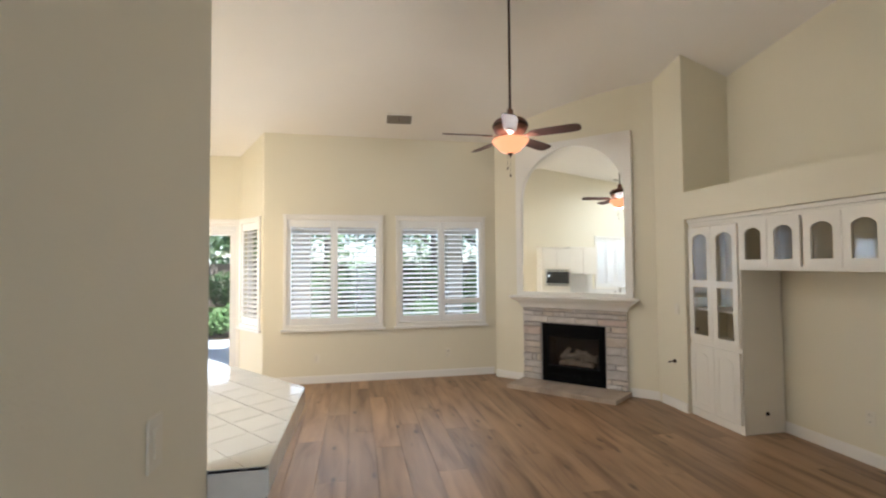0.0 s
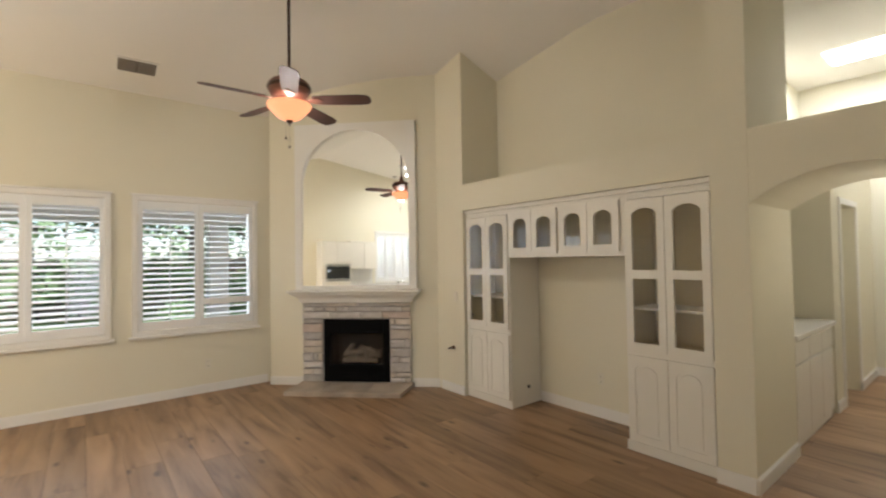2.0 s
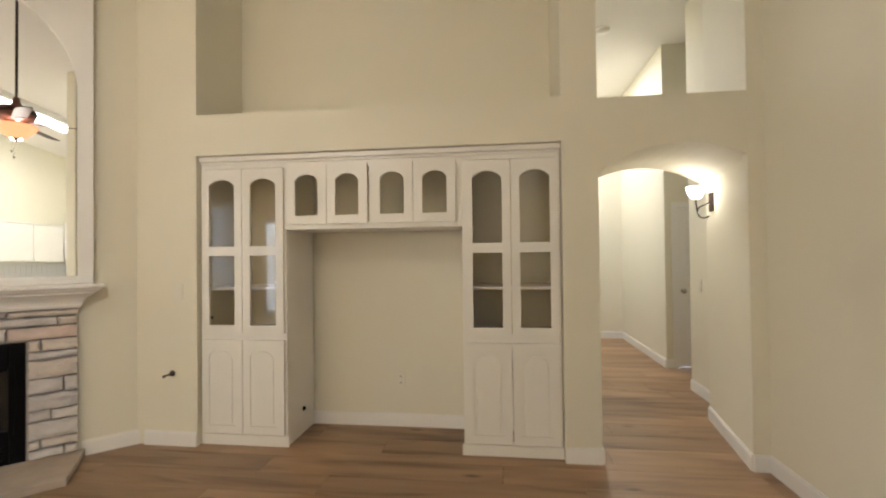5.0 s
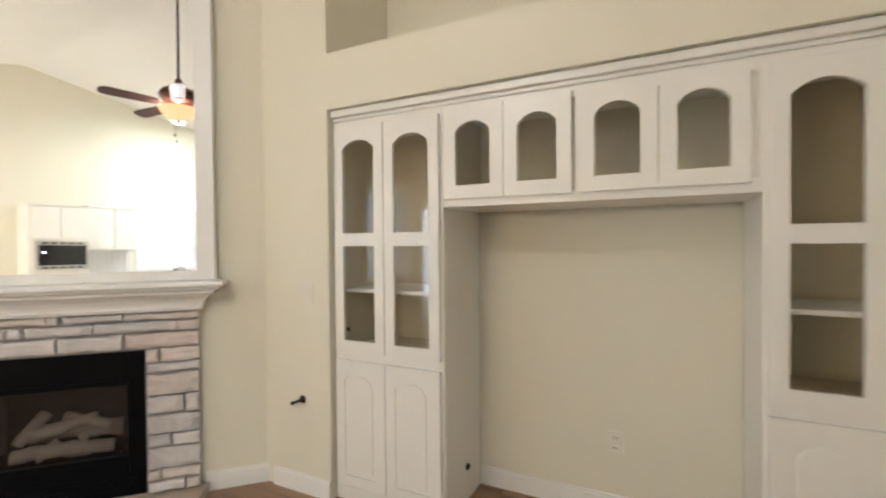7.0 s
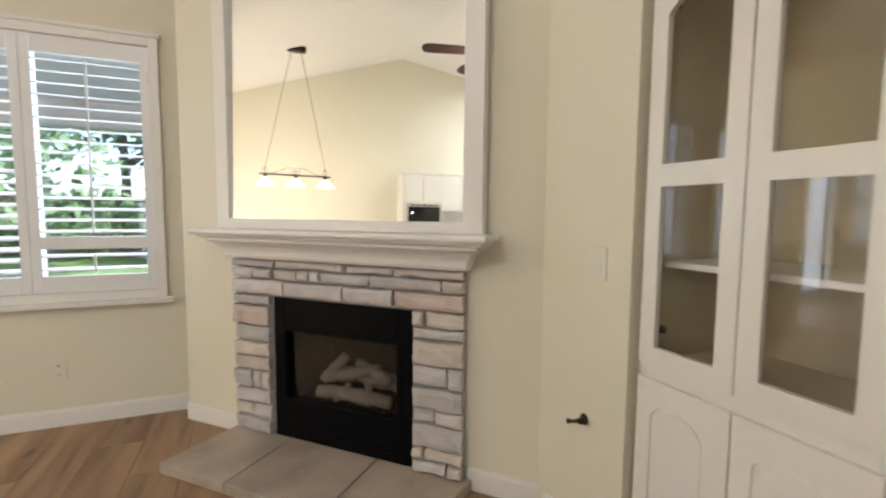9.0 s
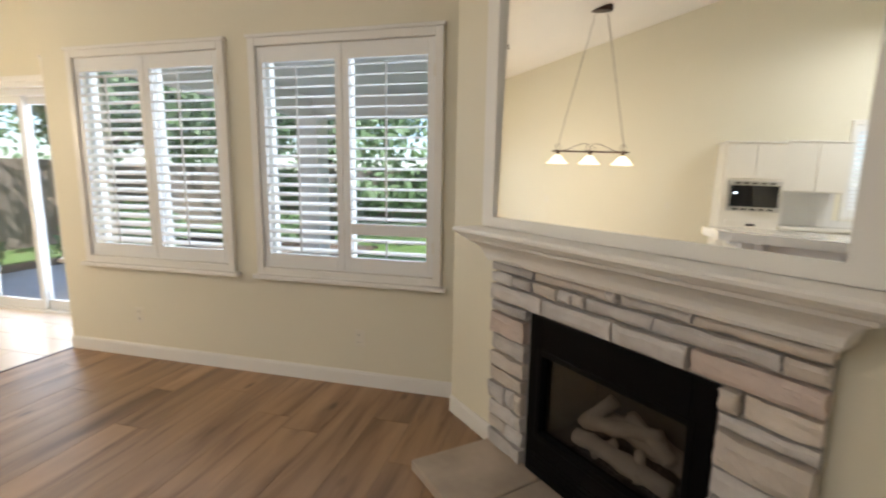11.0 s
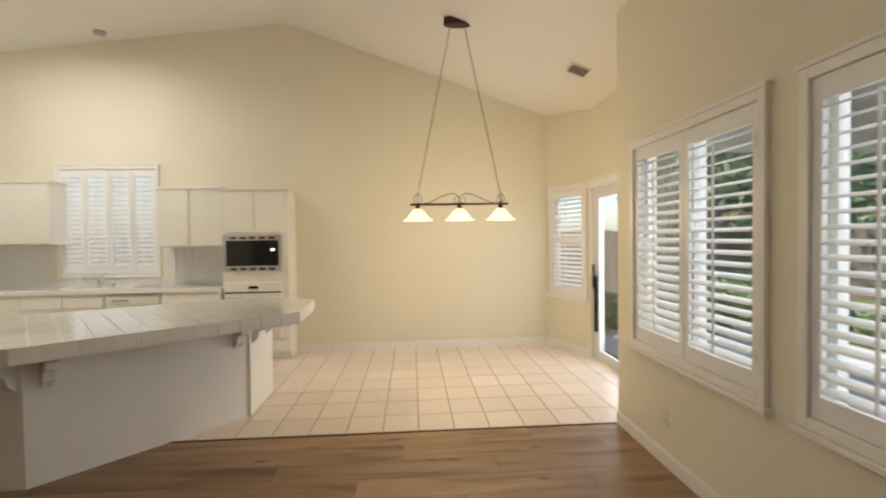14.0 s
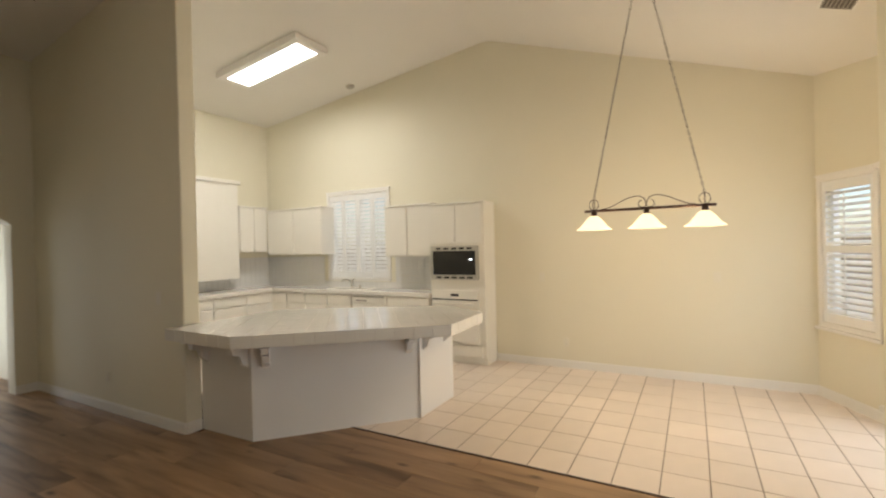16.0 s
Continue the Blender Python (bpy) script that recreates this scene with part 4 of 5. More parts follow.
# convex parts of the top, tiled in rows along the long front edge
ang = math.atan2(5.456 - 4.14, 0.397 - 1.477)
ca, sa = math.cos(ang), math.sin(ang)
g = 0.0025
pt = 0.152
rot = [(x * ca + y * sa, -x * sa + y * ca) for x, y in tp]
us, vs = [p[0] for p in rot], [p[1] for p in rot]
u = min(us)
while u < max(us):
    v = max(vs) - 0.0
    while v > min(vs):
        poly = tile_in(rot, u + g, v - pt + g, u + pt - g, v - g)
        if len(poly) >= 3 and area(poly) > 0.0012:
            Shape().prism([(p[0] * ca - p[1] * sa, p[0] * sa + p[1] * ca) for p in poly], TOPZ - 0.012, TOPZ).ob("tile", CTILE, bar)
        v -= pt
    u += pt
# edge tiles
for p, q in zip(tp[:5], tp[1:6]):
    m, w = wall_frame(q, p)
    k = max(1, round(w / pt))
    for i in range(k):
        Shape().box(i * w / k + g, 0.0, 0.885, (i + 1) * w / k - g, 0.012, TOPZ + 0.001, m @ pose(0, -0.006, 0)).ob("edge_tile", CTILE, bar)


def corbel(m):
    prof = [(0, 0), (0.22, 0), (0.22, -0.04), (0.16, -0.06), (0.15, -0.11), (0.08, -0.135), (0.06, -0.20), (0.03, -0.22), (0.0, -0.25)]
    Shape().prism(prof, -0.032, 0.032, m @ Matrix(((1, 0, 0, 0), (0, 0, 1, 0), (0, 1, 0, 0.872), (0, 0, 0, 1)))).ob("corbel", BARW, bar, 0.003)


for (p, q), ts in (((base[0], base[1]), (0.12, 0.9)), ((base[1], base[2]), (0.08, 0.93)), ((base[2], base[3]), (0.12, 0.75))):
    d = Vector((q[0] - p[0], q[1] - p[1], 0)).normalized()
    nrm = Vector((d.y, -d.x, 0))
    if nrm.dot(Vector((1, 1, 0))) < 0:
        nrm = -nrm
    for t in ts:
        m = Matrix.Identity(4)
        m.col[0][:3], m.col[1][:3] = nrm, Vector((-nrm.y, nrm.x, 0))
        m.col[3][:3] = (p[0] + (q[0] - p[0]) * t, p[1] + (q[1] - p[1]) * t, 0)
        corbel(m)
m, w = wall_frame(base[2], base[1])
Shape().box(w * 0.55, -0.005, 0.75, w * 0.55 + 0.07, 0.0, 0.86, m).ob("outlet_plate", PLATE, bar)
Shape().box(0.02, 4.925, 0.0, 0.075, 4.945, 0.872).ob("corner_trim", BARW, bar, 0.003)

# ---- kitchen ----
def slab_doors(cab, m, spans, z0, z1, knob=None):
    """Flat doors on a front: m has x along the front, y into the cabinet."""
    for a, b in spans:
        Shape().box(a + 0.004, -0.018, z0, b - 0.004, 0, z1, m).ob("door_leaf", CAB, cab, 0.003)


def base_cabinet(name, m, w, d, h, splits, label, group):
    c = empty(name, m, label, "cabinet", group)
    Shape().box(0, 0, 0.09, w, d, h).box(0, 0.06, 0, w, d, 0.09).ob("body", CAB, c)
    xs = [0] + splits + [w]
    for a, b in zip(xs, xs[1:]):
        Shape().box(a + 0.008, -0.018, h - 0.17, b - 0.008, 0, h - 0.02).ob("drawer_front", CAB, c, 0.003)
        Shape().box(a + 0.008, -0.018, 0.11, b - 0.008, 0, h - 0.19).ob("door_leaf", CAB, c, 0.003)
    return c


KF = -1.84                        # front of the base units on the west wall
MW = Matrix(((0, -1, 0, KF), (1, 0, 0, 0), (0, 0, 1, 0), (0, 0, 0, 1)))     # x = world y, y into the wall
base_cabinet("base_cabinet", MW @ pose(0.62, 0, 0), 1.86, 0.385, 0.90, [0.42, 0.86, 1.36], "white painted base cabinets below the tiled counter", "kitchen base units")
base_cabinet("base_cabinet", MW @ pose(3.18, 0, 0), 0.745, 0.385, 0.90, [], "white painted base cabinet below the tiled counter", "kitchen base units")
dw = empty("dishwasher", MW @ pose(2.50, 0, 0), "white dishwasher with a control strip under the counter", "dishwasher")
Shape().box(0.005, 0, 0.09, 0.665, 0.38, 0.895).ob("body", CAB, dw)
Shape().box(0.01, -0.02, 0.12, 0.66, 0, 0.76).ob("front_panel", CAB, dw, 0.004)
Shape().box(0.01, -0.024, 0.77, 0.66, 0, 0.89).ob("control_strip", PLATE, dw, 0.004)
Shape().box(0.04, -0.027, 0.865, 0.63, -0.024, 0.88).box(0.1, -0.03, 0.80, 0.3, -0.024, 0.825).ob("vent_slot", VENTM, dw)
MS = Matrix(((-1, 0, 0, 0), (0, -1, 0, 0.66), (0, 0, 1, 0), (0, 0, 0, 1)))    # units on the south wall
base_cabinet("base_cabinet", MS @ pose(-1.1, 0, 0), 2.93, 0.505, 0.90, [0.6, 1.2, 1.8, 2.4], "white painted base cabinets along the short wall", "kitchen base units")

counter = empty("kitchen_counter", pose(0, 0, 0), "white tiled kitchen counter with backsplash and sink", "counter")
s = Shape().box(XK + 0.002, 0.152, 0.905, KF + 0.03, 3.935, 0.955)
s.box(KF + 0.03, 0.152, 0.905, 1.14, 0.70, 0.955)
s.ob("counter_bed", CGROUT, counter)
s = Shape()
y = 0.16
while y < 3.9:
    for x0, x1 in ((XK + 0.01, XK + 0.2), (XK + 0.203, KF + 0.03)):
        s.box(x0, y, 0.955, x1, min(y + 0.149, 3.93), 0.962)
    s.box(KF + 0.03, y, 0.905, KF + 0.038, min(y + 0.149, 3.93), 0.962)
    y += 0.152
x = KF + 0.05
while x < 1.0:
    for y0, y1 in ((0.16, 0.33), (0.333, 0.515), (0.518, 0.70)):
        s.box(x, y0, 0.955, x + 0.149, y1, 0.962)
    s.box(x, 0.70, 0.905, x + 0.149, 0.708, 0.962)
    x += 0.152
tagged(s.ob("counter_tile", CTILE, counter), kind="stuff")
SPL = mat("pale_splash_tile", (0.74, 0.73, 0.71), 0.2, grain=0.04, scale=6, bump=0.02)
s = Shape()
for r in range(5):
    z = 0.965 + r * 0.108
    y = 0.16
    while y < 3.93:
        e = min(y + 0.105, 3.93)
        if not (KWIN[0] - 0.11 < y < KWIN[1] and z > 1.04):
            s.box(XK + 0.001, y, z, XK + 0.009, e, min(z + 0.105, 1.50))
        y += 0.108
    x = XK + 0.01
    while x < 0.3:
        s.box(x, 0.151, z, x + 0.105, 0.159, min(z + 0.105, 1.50))
        x += 0.108
tagged(s.ob("splash_tile", SPL, counter), kind="stuff")

sink = empty("kitchen_sink", pose(-2.03, 2.32, 0.963), "white sink with chrome tap under the window", "sink")
s = Shape().box(-0.14, -0.40, 0, 0.16, -0.37, 0.012).box(-0.14, 0.37, 0, 0.16, 0.40, 0.012).box(-0.14, -0.37, 0, -0.11, 0.37, 0.012).box(0.13, -0.37, 0, 0.16, 0.37, 0.012)
s.ob("rim", PLATE, sink, 0.004)
tap = empty("kitchen_tap", pose(-2.14, 2.25, 0.962), "chrome kitchen tap with side lever", "tap")
Shape().lathe([(0, 0), (0.028, 0), (0.026, 0.05), (0.02, 0.10), (0.022, 0.13), (0, 0.14)], n=16).tube([(0, 0, 0.11), (0.05, -0.07, 0.15), (0.08, -0.14, 0.145), (0.085, -0.16, 0.11)], 0.011, 8).tube([(0, 0, 0.13), (-0.02, 0.05, 0.18)], 0.007, 8).ob("spout", CHROME, tap)
Shape().lathe([(0, 0), (0.02, 0), (0.018, 0.05), (0, 0.07)], 0.0, 0.16, 12).ob("soap_dispenser", CHROME, tap)


def wall_cabinet(m, w, d, h, doors, label):
    c = empty("wall_cabinet", m, label, "cabinet", "kitchen wall cabinets")
    Shape().box(0, 0, 0, w, d, h).ob("body", CAB, c, 0.003)
    Shape().box(-0.01, -0.03, h, w + 0.01, d, h + 0.025).ob("crown", CAB, c, 0.004)
    for k in range(doors):
        Shape().box(k * w / doors + 0.012, -0.018, 0.012, (k + 1) * w / doors - 0.012, 0, h - 0.012).ob("door_leaf", CAB, c, 0.003)
        x = (k + 1) * w / doors - 0.03 if k % 2 == 0 else k * w / doors + 0.03
        Shape().box(x - 0.006, -0.03, 0.03, x + 0.006, -0.018, 0.06).ob("knob", PLATE, c)
    return c


MU = Matrix(((0, -1, 0, -1.93), (1, 0, 0, 0), (0, 0, 1, 0), (0, 0, 0, 1)))
wall_cabinet(MU @ pose(3.10, 0, 1.485), 0.83, 0.298, 0.745, 2, "white painted wall cabinet beside the window")
wall_cabinet(MU @ pose(0.48, 0, 1.54), 1.32, 0.298, 0.78, 2, "white painted corner wall cabinet")
MU2 = Matrix(((-1, 0, 0, 0), (0, -1, 0, 0.45), (0, 0, 1, 0), (0, 0, 0, 1)))
wall_cabinet(MU2 @ pose(1.36, 0, 1.60), 0.565, 0.298, 0.78, 2, "white painted wall cabinet over the counter")
hood = empty("hood_cover", MU2 @ pose(0.55, 0, 1.16), "tall white painted hood cover above the counter", "range hood")
Shape().box(0, 0, 0.0, 0.80, 0.298, 1.62).ob("body", CAB, hood, 0.004)
Shape().box(-0.02, -0.04, 1.60, 0.83, 0.298, 1.66).ob("crown", CAB, hood, 0.006)

tall = empty("oven_cabinet", MW @ pose(3.94, 0.02, 0), "tall white cabinet holding microwave and oven", "cabinet")
Shape().box(0, 0, 0.09, 0.84, 0.368, 2.20).box(0.0, 0.04, 0, 0.84, 0.368, 0.09).ob("body", CAB, tall, 0.003)
Shape().box(-0.005, -0.03, 2.20, 0.85, 0.368, 2.222).ob("crown", CAB, tall, 0.003)
for k in range(2):
    Shape().box(0.02 + k * 0.4, -0.018, 1.66, 0.41 + k * 0.4, 0, 2.18).ob("door_leaf", CAB, tall, 0.003)
    Shape().box(0.375 + k * 0.06, -0.03, 1.69, 0.387 + k * 0.06, -0.018, 1.73).ob("knob", PLATE, tall)
Shape().box(0.05, -0.018, 0.11, 0.79, 0, 0.26).ob("drawer_front", CAB, tall, 0.003)
mw = empty("microwave", MW @ pose(3.965, 0, 1.155), "built-in microwave with stainless trim and black glass", "microwave")
s = Shape().box(0, -0.02, 0, 0.73, 0.02, 0.07).box(0, -0.02, 0.40, 0.73, 0.02, 0.47).box(0, -0.02, 0.07, 0.035, 0.02, 0.40).box(0.695, -0.02, 0.07, 0.73, 0.02, 0.40)
s.ob("trim", STEEL, mw, 0.003)
Shape().box(0.035, -0.012, 0.07, 0.695, 0.02, 0.40).ob("glass_door", DGLASS, mw)
for k in range(5):
    for z in (0.02, 0.42):
        Shape().box(0.09 + k * 0.12, -0.023, z, 0.17 + k * 0.12, -0.02, z + 0.025).ob("vent_slot", BLACK, mw)
Shape().box(0.60, -0.014, 0.27, 0.645, -0.011, 0.29).ob("clock_display", glow("white_led", (0.9, 0.95, 1), 3), mw)
ov = empty("wall_oven", MW @ pose(3.975, 0, 0.29), "white built-in wall oven with black display", "oven")
Shape().box(0, -0.02, 0, 0.71, 0.02, 0.72).ob("body", PLATE, ov, 0.003)
Shape().box(0.01, -0.035, 0.02, 0.70, -0.02, 0.58).ob("oven_door", PLATE, ov, 0.004)
Shape().box(0.0, -0.024, 0.585, 0.71, -0.019, 0.602).ob("black_gap", BLACK, ov)
Shape().box(0.30, -0.024, 0.64, 0.42, -0.019, 0.675).ob("display", BLACK, ov)
Shape().tube([(0.05, -0.06, 0.54), (0.66, -0.06, 0.54)], 0.012, 8).box(0.06, -0.06, 0.535, 0.08, -0.03, 0.545).box(0.63, -0.06, 0.535, 0.65, -0.03, 0.545).ob("handle", PLATE, ov)

# ---- ceiling fixtures ----
def on_ceiling(x, y):
    e = 0.05
    dx, dy = (ceiling_z(x + e, y) - ceiling_z(x - e, y)) / (2 * e), (ceiling_z(x, y + e) - ceiling_z(x, y - e)) / (2 * e)
    m = Matrix.Translation((x, y, ceiling_z(x, y))) @ pose(0, 0, 0, math.degrees(math.atan(dy)), -math.degrees(math.atan(dx)), 0)
    return m


def vent(x, y, w, d, label):
    v = empty("air_vent", on_ceiling(x, y), label, "vent", "ceiling vents")
    Shape().box(-w / 2, -d / 2, -0.012, w / 2, d / 2, -0.001).ob("frame", TRIM, v, 0.003)
    s = Shape()
    for i in range(2):
        for k in range(8):
            x0 = -w / 2 + 0.02 + i * (w / 2 - 0.015)
            yy = -d / 2 + 0.02 + k * (d - 0.05) / 7
            s.box(x0, yy, -0.018, x0 + w / 2 - 0.025, yy + 0.010, -0.012)
    s.ob("louvre", VENTM, v)
    # dark sheet behind the louvres: the shade between them as colour
    Shape().box(-w / 2 + 0.018, -d / 2 + 0.018, -0.0135, w / 2 - 0.018, d / 2 - 0.018, -0.0122).ob("louvre_shade", mat("vent_shadow", (0.10, 0.085, 0.07), 0.7), v)


vent(2.30, 7.68, 0.36, 0.2, "grey metal air vent on the sloping ceiling")
vent(-0.60, 8.18, 0.22, 0.23, "brown metal air vent on the sloping ceiling")
tl = empty("ceiling_light", on_ceiling(-0.59, 2.23), "flush fluorescent ceiling light with white frame, lit", "ceiling light")
s = Shape().box(-0.28, -0.78, -0.09, -0.185, 0.78, 0.0).box(0.185, -0.78, -0.09, 0.28, 0.78, 0.0).box(-0.185, -0.78, -0.09, 0.185, -0.69, 0.0).box(-0.185, 0.69, -0.09, 0.185, 0.78, 0.0)
s.ob("frame", TRIM, tl, 0.004)
Shape().box(-0.185, -0.69, -0.07, 0.185, 0.69, -0.06).ob("diffuser", TUBE, tl)
for x, y in ((-1.97, 2.45),):
    # greyer than the hallway alarm
    o = Shape().lathe([(0, -0.03), (0.06, -0.03), (0.07, -0.015), (0.07, -0.001), (0, -0.001)]).ob("smoke_alarm", mat("alarm_grey_plastic", (0.45, 0.42, 0.37), 0.5), m=on_ceiling(x, y))
    tagged(o, "round greyish smoke alarm on the kitchen ceiling", "smoke alarm")
o = Shape().lathe([(0, -0.03), (0.06, -0.03), (0.07, -0.015), (0.07, -0.001), (0, -0.001)]).ob("smoke_alarm", PLATE, m=pose(7.2, 2.72, 3.72))
tagged(o, "round white smoke alarm on the hallway ceiling", "smoke alarm")
o = Shape().box(8.25, 2.92, 3.705, 8.78, 3.42, 3.718).ob("skylight", SKYL)
tagged(o, "bright rectangular skylight diffuser in hallway ceiling", "skylight")

# ---- hallway things ----
sc = empty("wall_sconce", pose(5.88, 2.236, 1.70) @ Matrix.Scale(0.8, 4), "dark iron scroll wall sconce with lit white glass shade", "wall lamp")
Shape().box(-0.045, 0, -0.09, 0.045, 0.02, 0.09).ob("back_plate", BRONZE, sc, 0.006)
Shape().tube([(0, 0.02, 0.0)] + [(0, 0.08 + 0.06 * math.sin(t), -0.03 - 0.06 * (1 - math.cos(t))) for t in (0.4 * i for i in range(11))], 0.007, 8).tube([(0, 0.14, -0.08), (0, 0.15, 0.0), (0, 0.15, 0.04)], 0.007, 8).ob("arm", BRONZE, sc)
Shape().lathe([(0.025, 0.03), (0.05, 0.05), (0.075, 0.10), (0.085, 0.15), (0.082, 0.15), (0.072, 0.10), (0.047, 0.053), (0, 0.035)], 0, 0.15, 20).ob("glass_shade", SSHADE, sc).visible_shadow = False
d2 = new("door_2")
d2.matrix_basis = pose(7.67, 0, 0)
structure(d2, "closed white panelled hallway door in white casing", "door")
Shape().box(0.02, 0.985, 0.012, 0.06, 1.835, 1.825).ob("leaf", TRIM, d2, 0.003)
Shape().box(0.012, 1.09, 0.95, 0.02, 1.73, 1.70).box(0.012, 1.09, 0.15, 0.02, 1.73, 0.80).ob("raised_panel", TRIM, d2, 0.006)
Shape().box(-0.015, 1.84, 0, 0.0, 1.90, 1.89).box(-0.015, 0.92, 0, 0.0, 0.98, 1.89).box(-0.015, 0.98, 1.83, 0.0, 1.84, 1.89).ob("casing", TRIM, d2, 0.003)
Shape().lathe([(0, 0), (0.02, 0), (0.012, 0.02), (0.028, 0.035), (0.028, 0.055), (0, 0.065)], n=14, m=pose(0.018, 1.78, 0.88, 0, -90, 0)).ob("knob", CHROME, d2)
hc = empty("hall_cabinet", pose(6.10, 3.235, 0), "white hallway base cabinet with pale counter top", "cabinet")
Shape().box(0.01, 0.02, 0, 1.2, 0.67, 0.84).ob("body", CAB, hc, 0.003)
Shape().box(0.0, -0.02, 0.84, 1.23, 0.67, 0.88).ob("counter_top", CTILE, hc, 0.005)
for k in range(3):
    Shape().box(0.02 + k * 0.395, 0.002, 0.66, 0.40 + k * 0.395, 0.02, 0.82).box(0.02 + k * 0.395, 0.002, 0.08, 0.40 + k * 0.395, 0.02, 0.64).ob("front_panel", CAB, hc, 0.003)
hu = empty("hall_wall_cabinet", pose(6.11, 3.60, 1.35), "white hallway wall cabinet above the counter", "cabinet")
Shape().box(0, 0, 0, 1.0, 0.315, 0.75).ob("body", CAB, hu, 0.003)
Shape().box(0.01, -0.018, 0.01, 0.49, 0, 0.74).box(0.51, -0.018, 0.01, 0.99, 0, 0.74).ob("door_leaf", CAB, hu, 0.003)
o = Shape().box(9.47, 2.55, 2.55, 9.498, 2.67, 2.67).ob("door_chime", PLATE, bevel=0.006)
tagged(o, "small white door chime box on hallway wall", "chime")
s = Shape().box(7.70, 3.225, 0, 7.76, 3.24, 2.06).box(8.5, 3.225, 0, 8.56, 3.24, 2.06).box(7.76, 3.225, 2.0, 8.5, 3.24, 2.06)
structure(s.ob("trim_doorway", TRIM), "white door casing in the hallway", "trim")


# ---- small wall fittings ----
def plate(m, label, cat, kind):
    p = empty(cat.replace(" ", "_"), m, label, cat, "wall plates")
    Shape().box(-0.036, -0.006, -0.058, 0.036, 0.0, 0.058).ob("cover_plate", PLATEB, p, 0.003)
    if kind == "switch":
        Shape().box(-0.016, -0.010, -0.032, 0.016, -0.006, 0.032).ob("rocker", PLATEB, p, 0.002)
    else:
        for z in (-0.026, 0.026):
            Shape().box(-0.015, -0.008, z - 0.014, 0.015, -0.006, z + 0.014).ob("socket_face", PLATEB, p, 0.002)
            Shape().box(-0.007, -0.0085, z - 0.006, -0.004, -0.008, z + 0.006).box(0.004, -0.0085, z - 0.006, 0.007, -0.008, z + 0.006).ob("slot", BLACK, p)


EAST = pose(0, 0, 0, 0, 0, -90)
WEST = pose(0, 0, 0, 0, 0, 90)
plate(pose(1.22, YW, 0.33), "white outlet on the wall below window", "wall outlet", "outlet")
plate(pose(3.02, YW, 0.33), "white outlet on the wall below window", "wall outlet", "outlet")
plate(pose(XB, 6.11, 1.08) @ EAST, "white switch plate beside the built-in cabinet", "light switch", "switch")
plate(pose(5.67, 4.62, 0.36) @ EAST, "white outlet inside the cabinet recess", "wall outlet", "outlet")
plate(pose(XK, 7.45, 1.20) @ WEST, "white switch plate in the dining nook", "light switch", "switch")
plate(pose(XK, 5.45, 1.18) @ WEST, "white switch plate near the oven cabinet", "light switch", "switch")
plate(pose(XK, 5.75, 0.33) @ WEST, "white outlet low on the nook wall", "wall outlet", "outlet")
plate(pose(1.30, 2.87, 1.20) @ WEST, "white switch plate on the wall end", "light switch", "switch")
plate(pose(1.30, 1.9, 0.35) @ WEST, "white outlet low on the wall end", "wall outlet", "outlet")
plate(pose(6.62, 2.03, 1.02) @ pose(0, 0, 0, 0, 0, 180), "white switch plate below the sconce", "light switch", "switch")
gv = empty("gas_key_valve", pose(XB, 6.16, 0.505) @ EAST, "small dark bronze gas key valve on the wall", "gas valve")
Shape().lathe([(0, 0), (0.022, 0), (0.018, 0.008), (0.008, 0.01), (0.007, 0.045), (0, 0.045)], n=14, m=pose(0, 0, 0, 90, 0, 0)).tube([(-0.034, -0.045, -0.014), (-0.016, -0.045, -0.006), (0.016, -0.045, 0.006), (0.034, -0.045, 0.014)], [0.011, 0.006, 0.006, 0.011], 8).ob("key", BRONZE, gv)
o = Shape().lathe([(0, 0), (0.018, 0), (0.012, 0.012), (0, 0.014)], n=14, m=pose(5.46, 5.321, 0.185, 90, 0, 0)).ob("cable_grommet", BLACK)
tagged(o, "round black cable grommet in the cabinet side", "grommet")

# ---- outside ----
structure(Shape().box(-60, 9.0, -0.2, 60, 90, -0.14).ob("ground", GRASS), "green back lawn in sunlight", "lawn")
structure(Shape().box(-60, -60, -0.2, 60, 9.0, -0.14).ob("ground_side", EARTH), "bare planting soil beside the house", "ground")
structure(Shape().box(-3.4, 8.2, -0.14, 9, 12.6, -0.06).ob("patio", CONC), "grey concrete patio slab", "patio")
pc = empty("patio_cover", pose(0, 0, 0), "stucco patio cover on square columns", "patio cover")
Shape().box(0.45, 8.3, 2.55, 9, 11.9, 2.75).box(0.45, 11.7, 2.25, 9, 11.9, 2.55).box(0.45, 8.3, 2.25, 0.65, 11.7, 2.55).ob("roof_slab", STUCCO, pc)
for x in (0.62, 3.9, 8.0):
    Shape().box(x - 0.17, 11.55, -0.06, x + 0.17, 11.89, 2.25).ob("column", STUCCO, pc, 0.01)


def fence(x0, y0, x1, y1):
    f = empty("fence", pose(x0, y0, -0.14), "weathered wooden board fence", "fence", "garden fences")
    d = Vector((x1 - x0, y1 - y0, 0))
    w = d.length
    a = math.degrees(math.atan2(d.y, d.x))
    f.matrix_basis = pose(x0, y0, -0.14, 0, 0, a)
    me = Shape().box(0, 0, 0, 0.14, 0.02, 1.8).mesh("board", FENCE)
    for k in range(int(w / 0.148)):
        o = new("board", me)
        o.parent = f
        o.matrix_basis = pose(k * 0.148, random.uniform(-0.004, 0.004), random.uniform(-0.02, 0.02))
    Shape().box(0, 0.022, 0.3, w, 0.06, 0.39).box(0, 0.022, 1.4, w, 0.06, 1.49).ob("rail", FENCE, f)


fence(-16, 22, 16, 22)
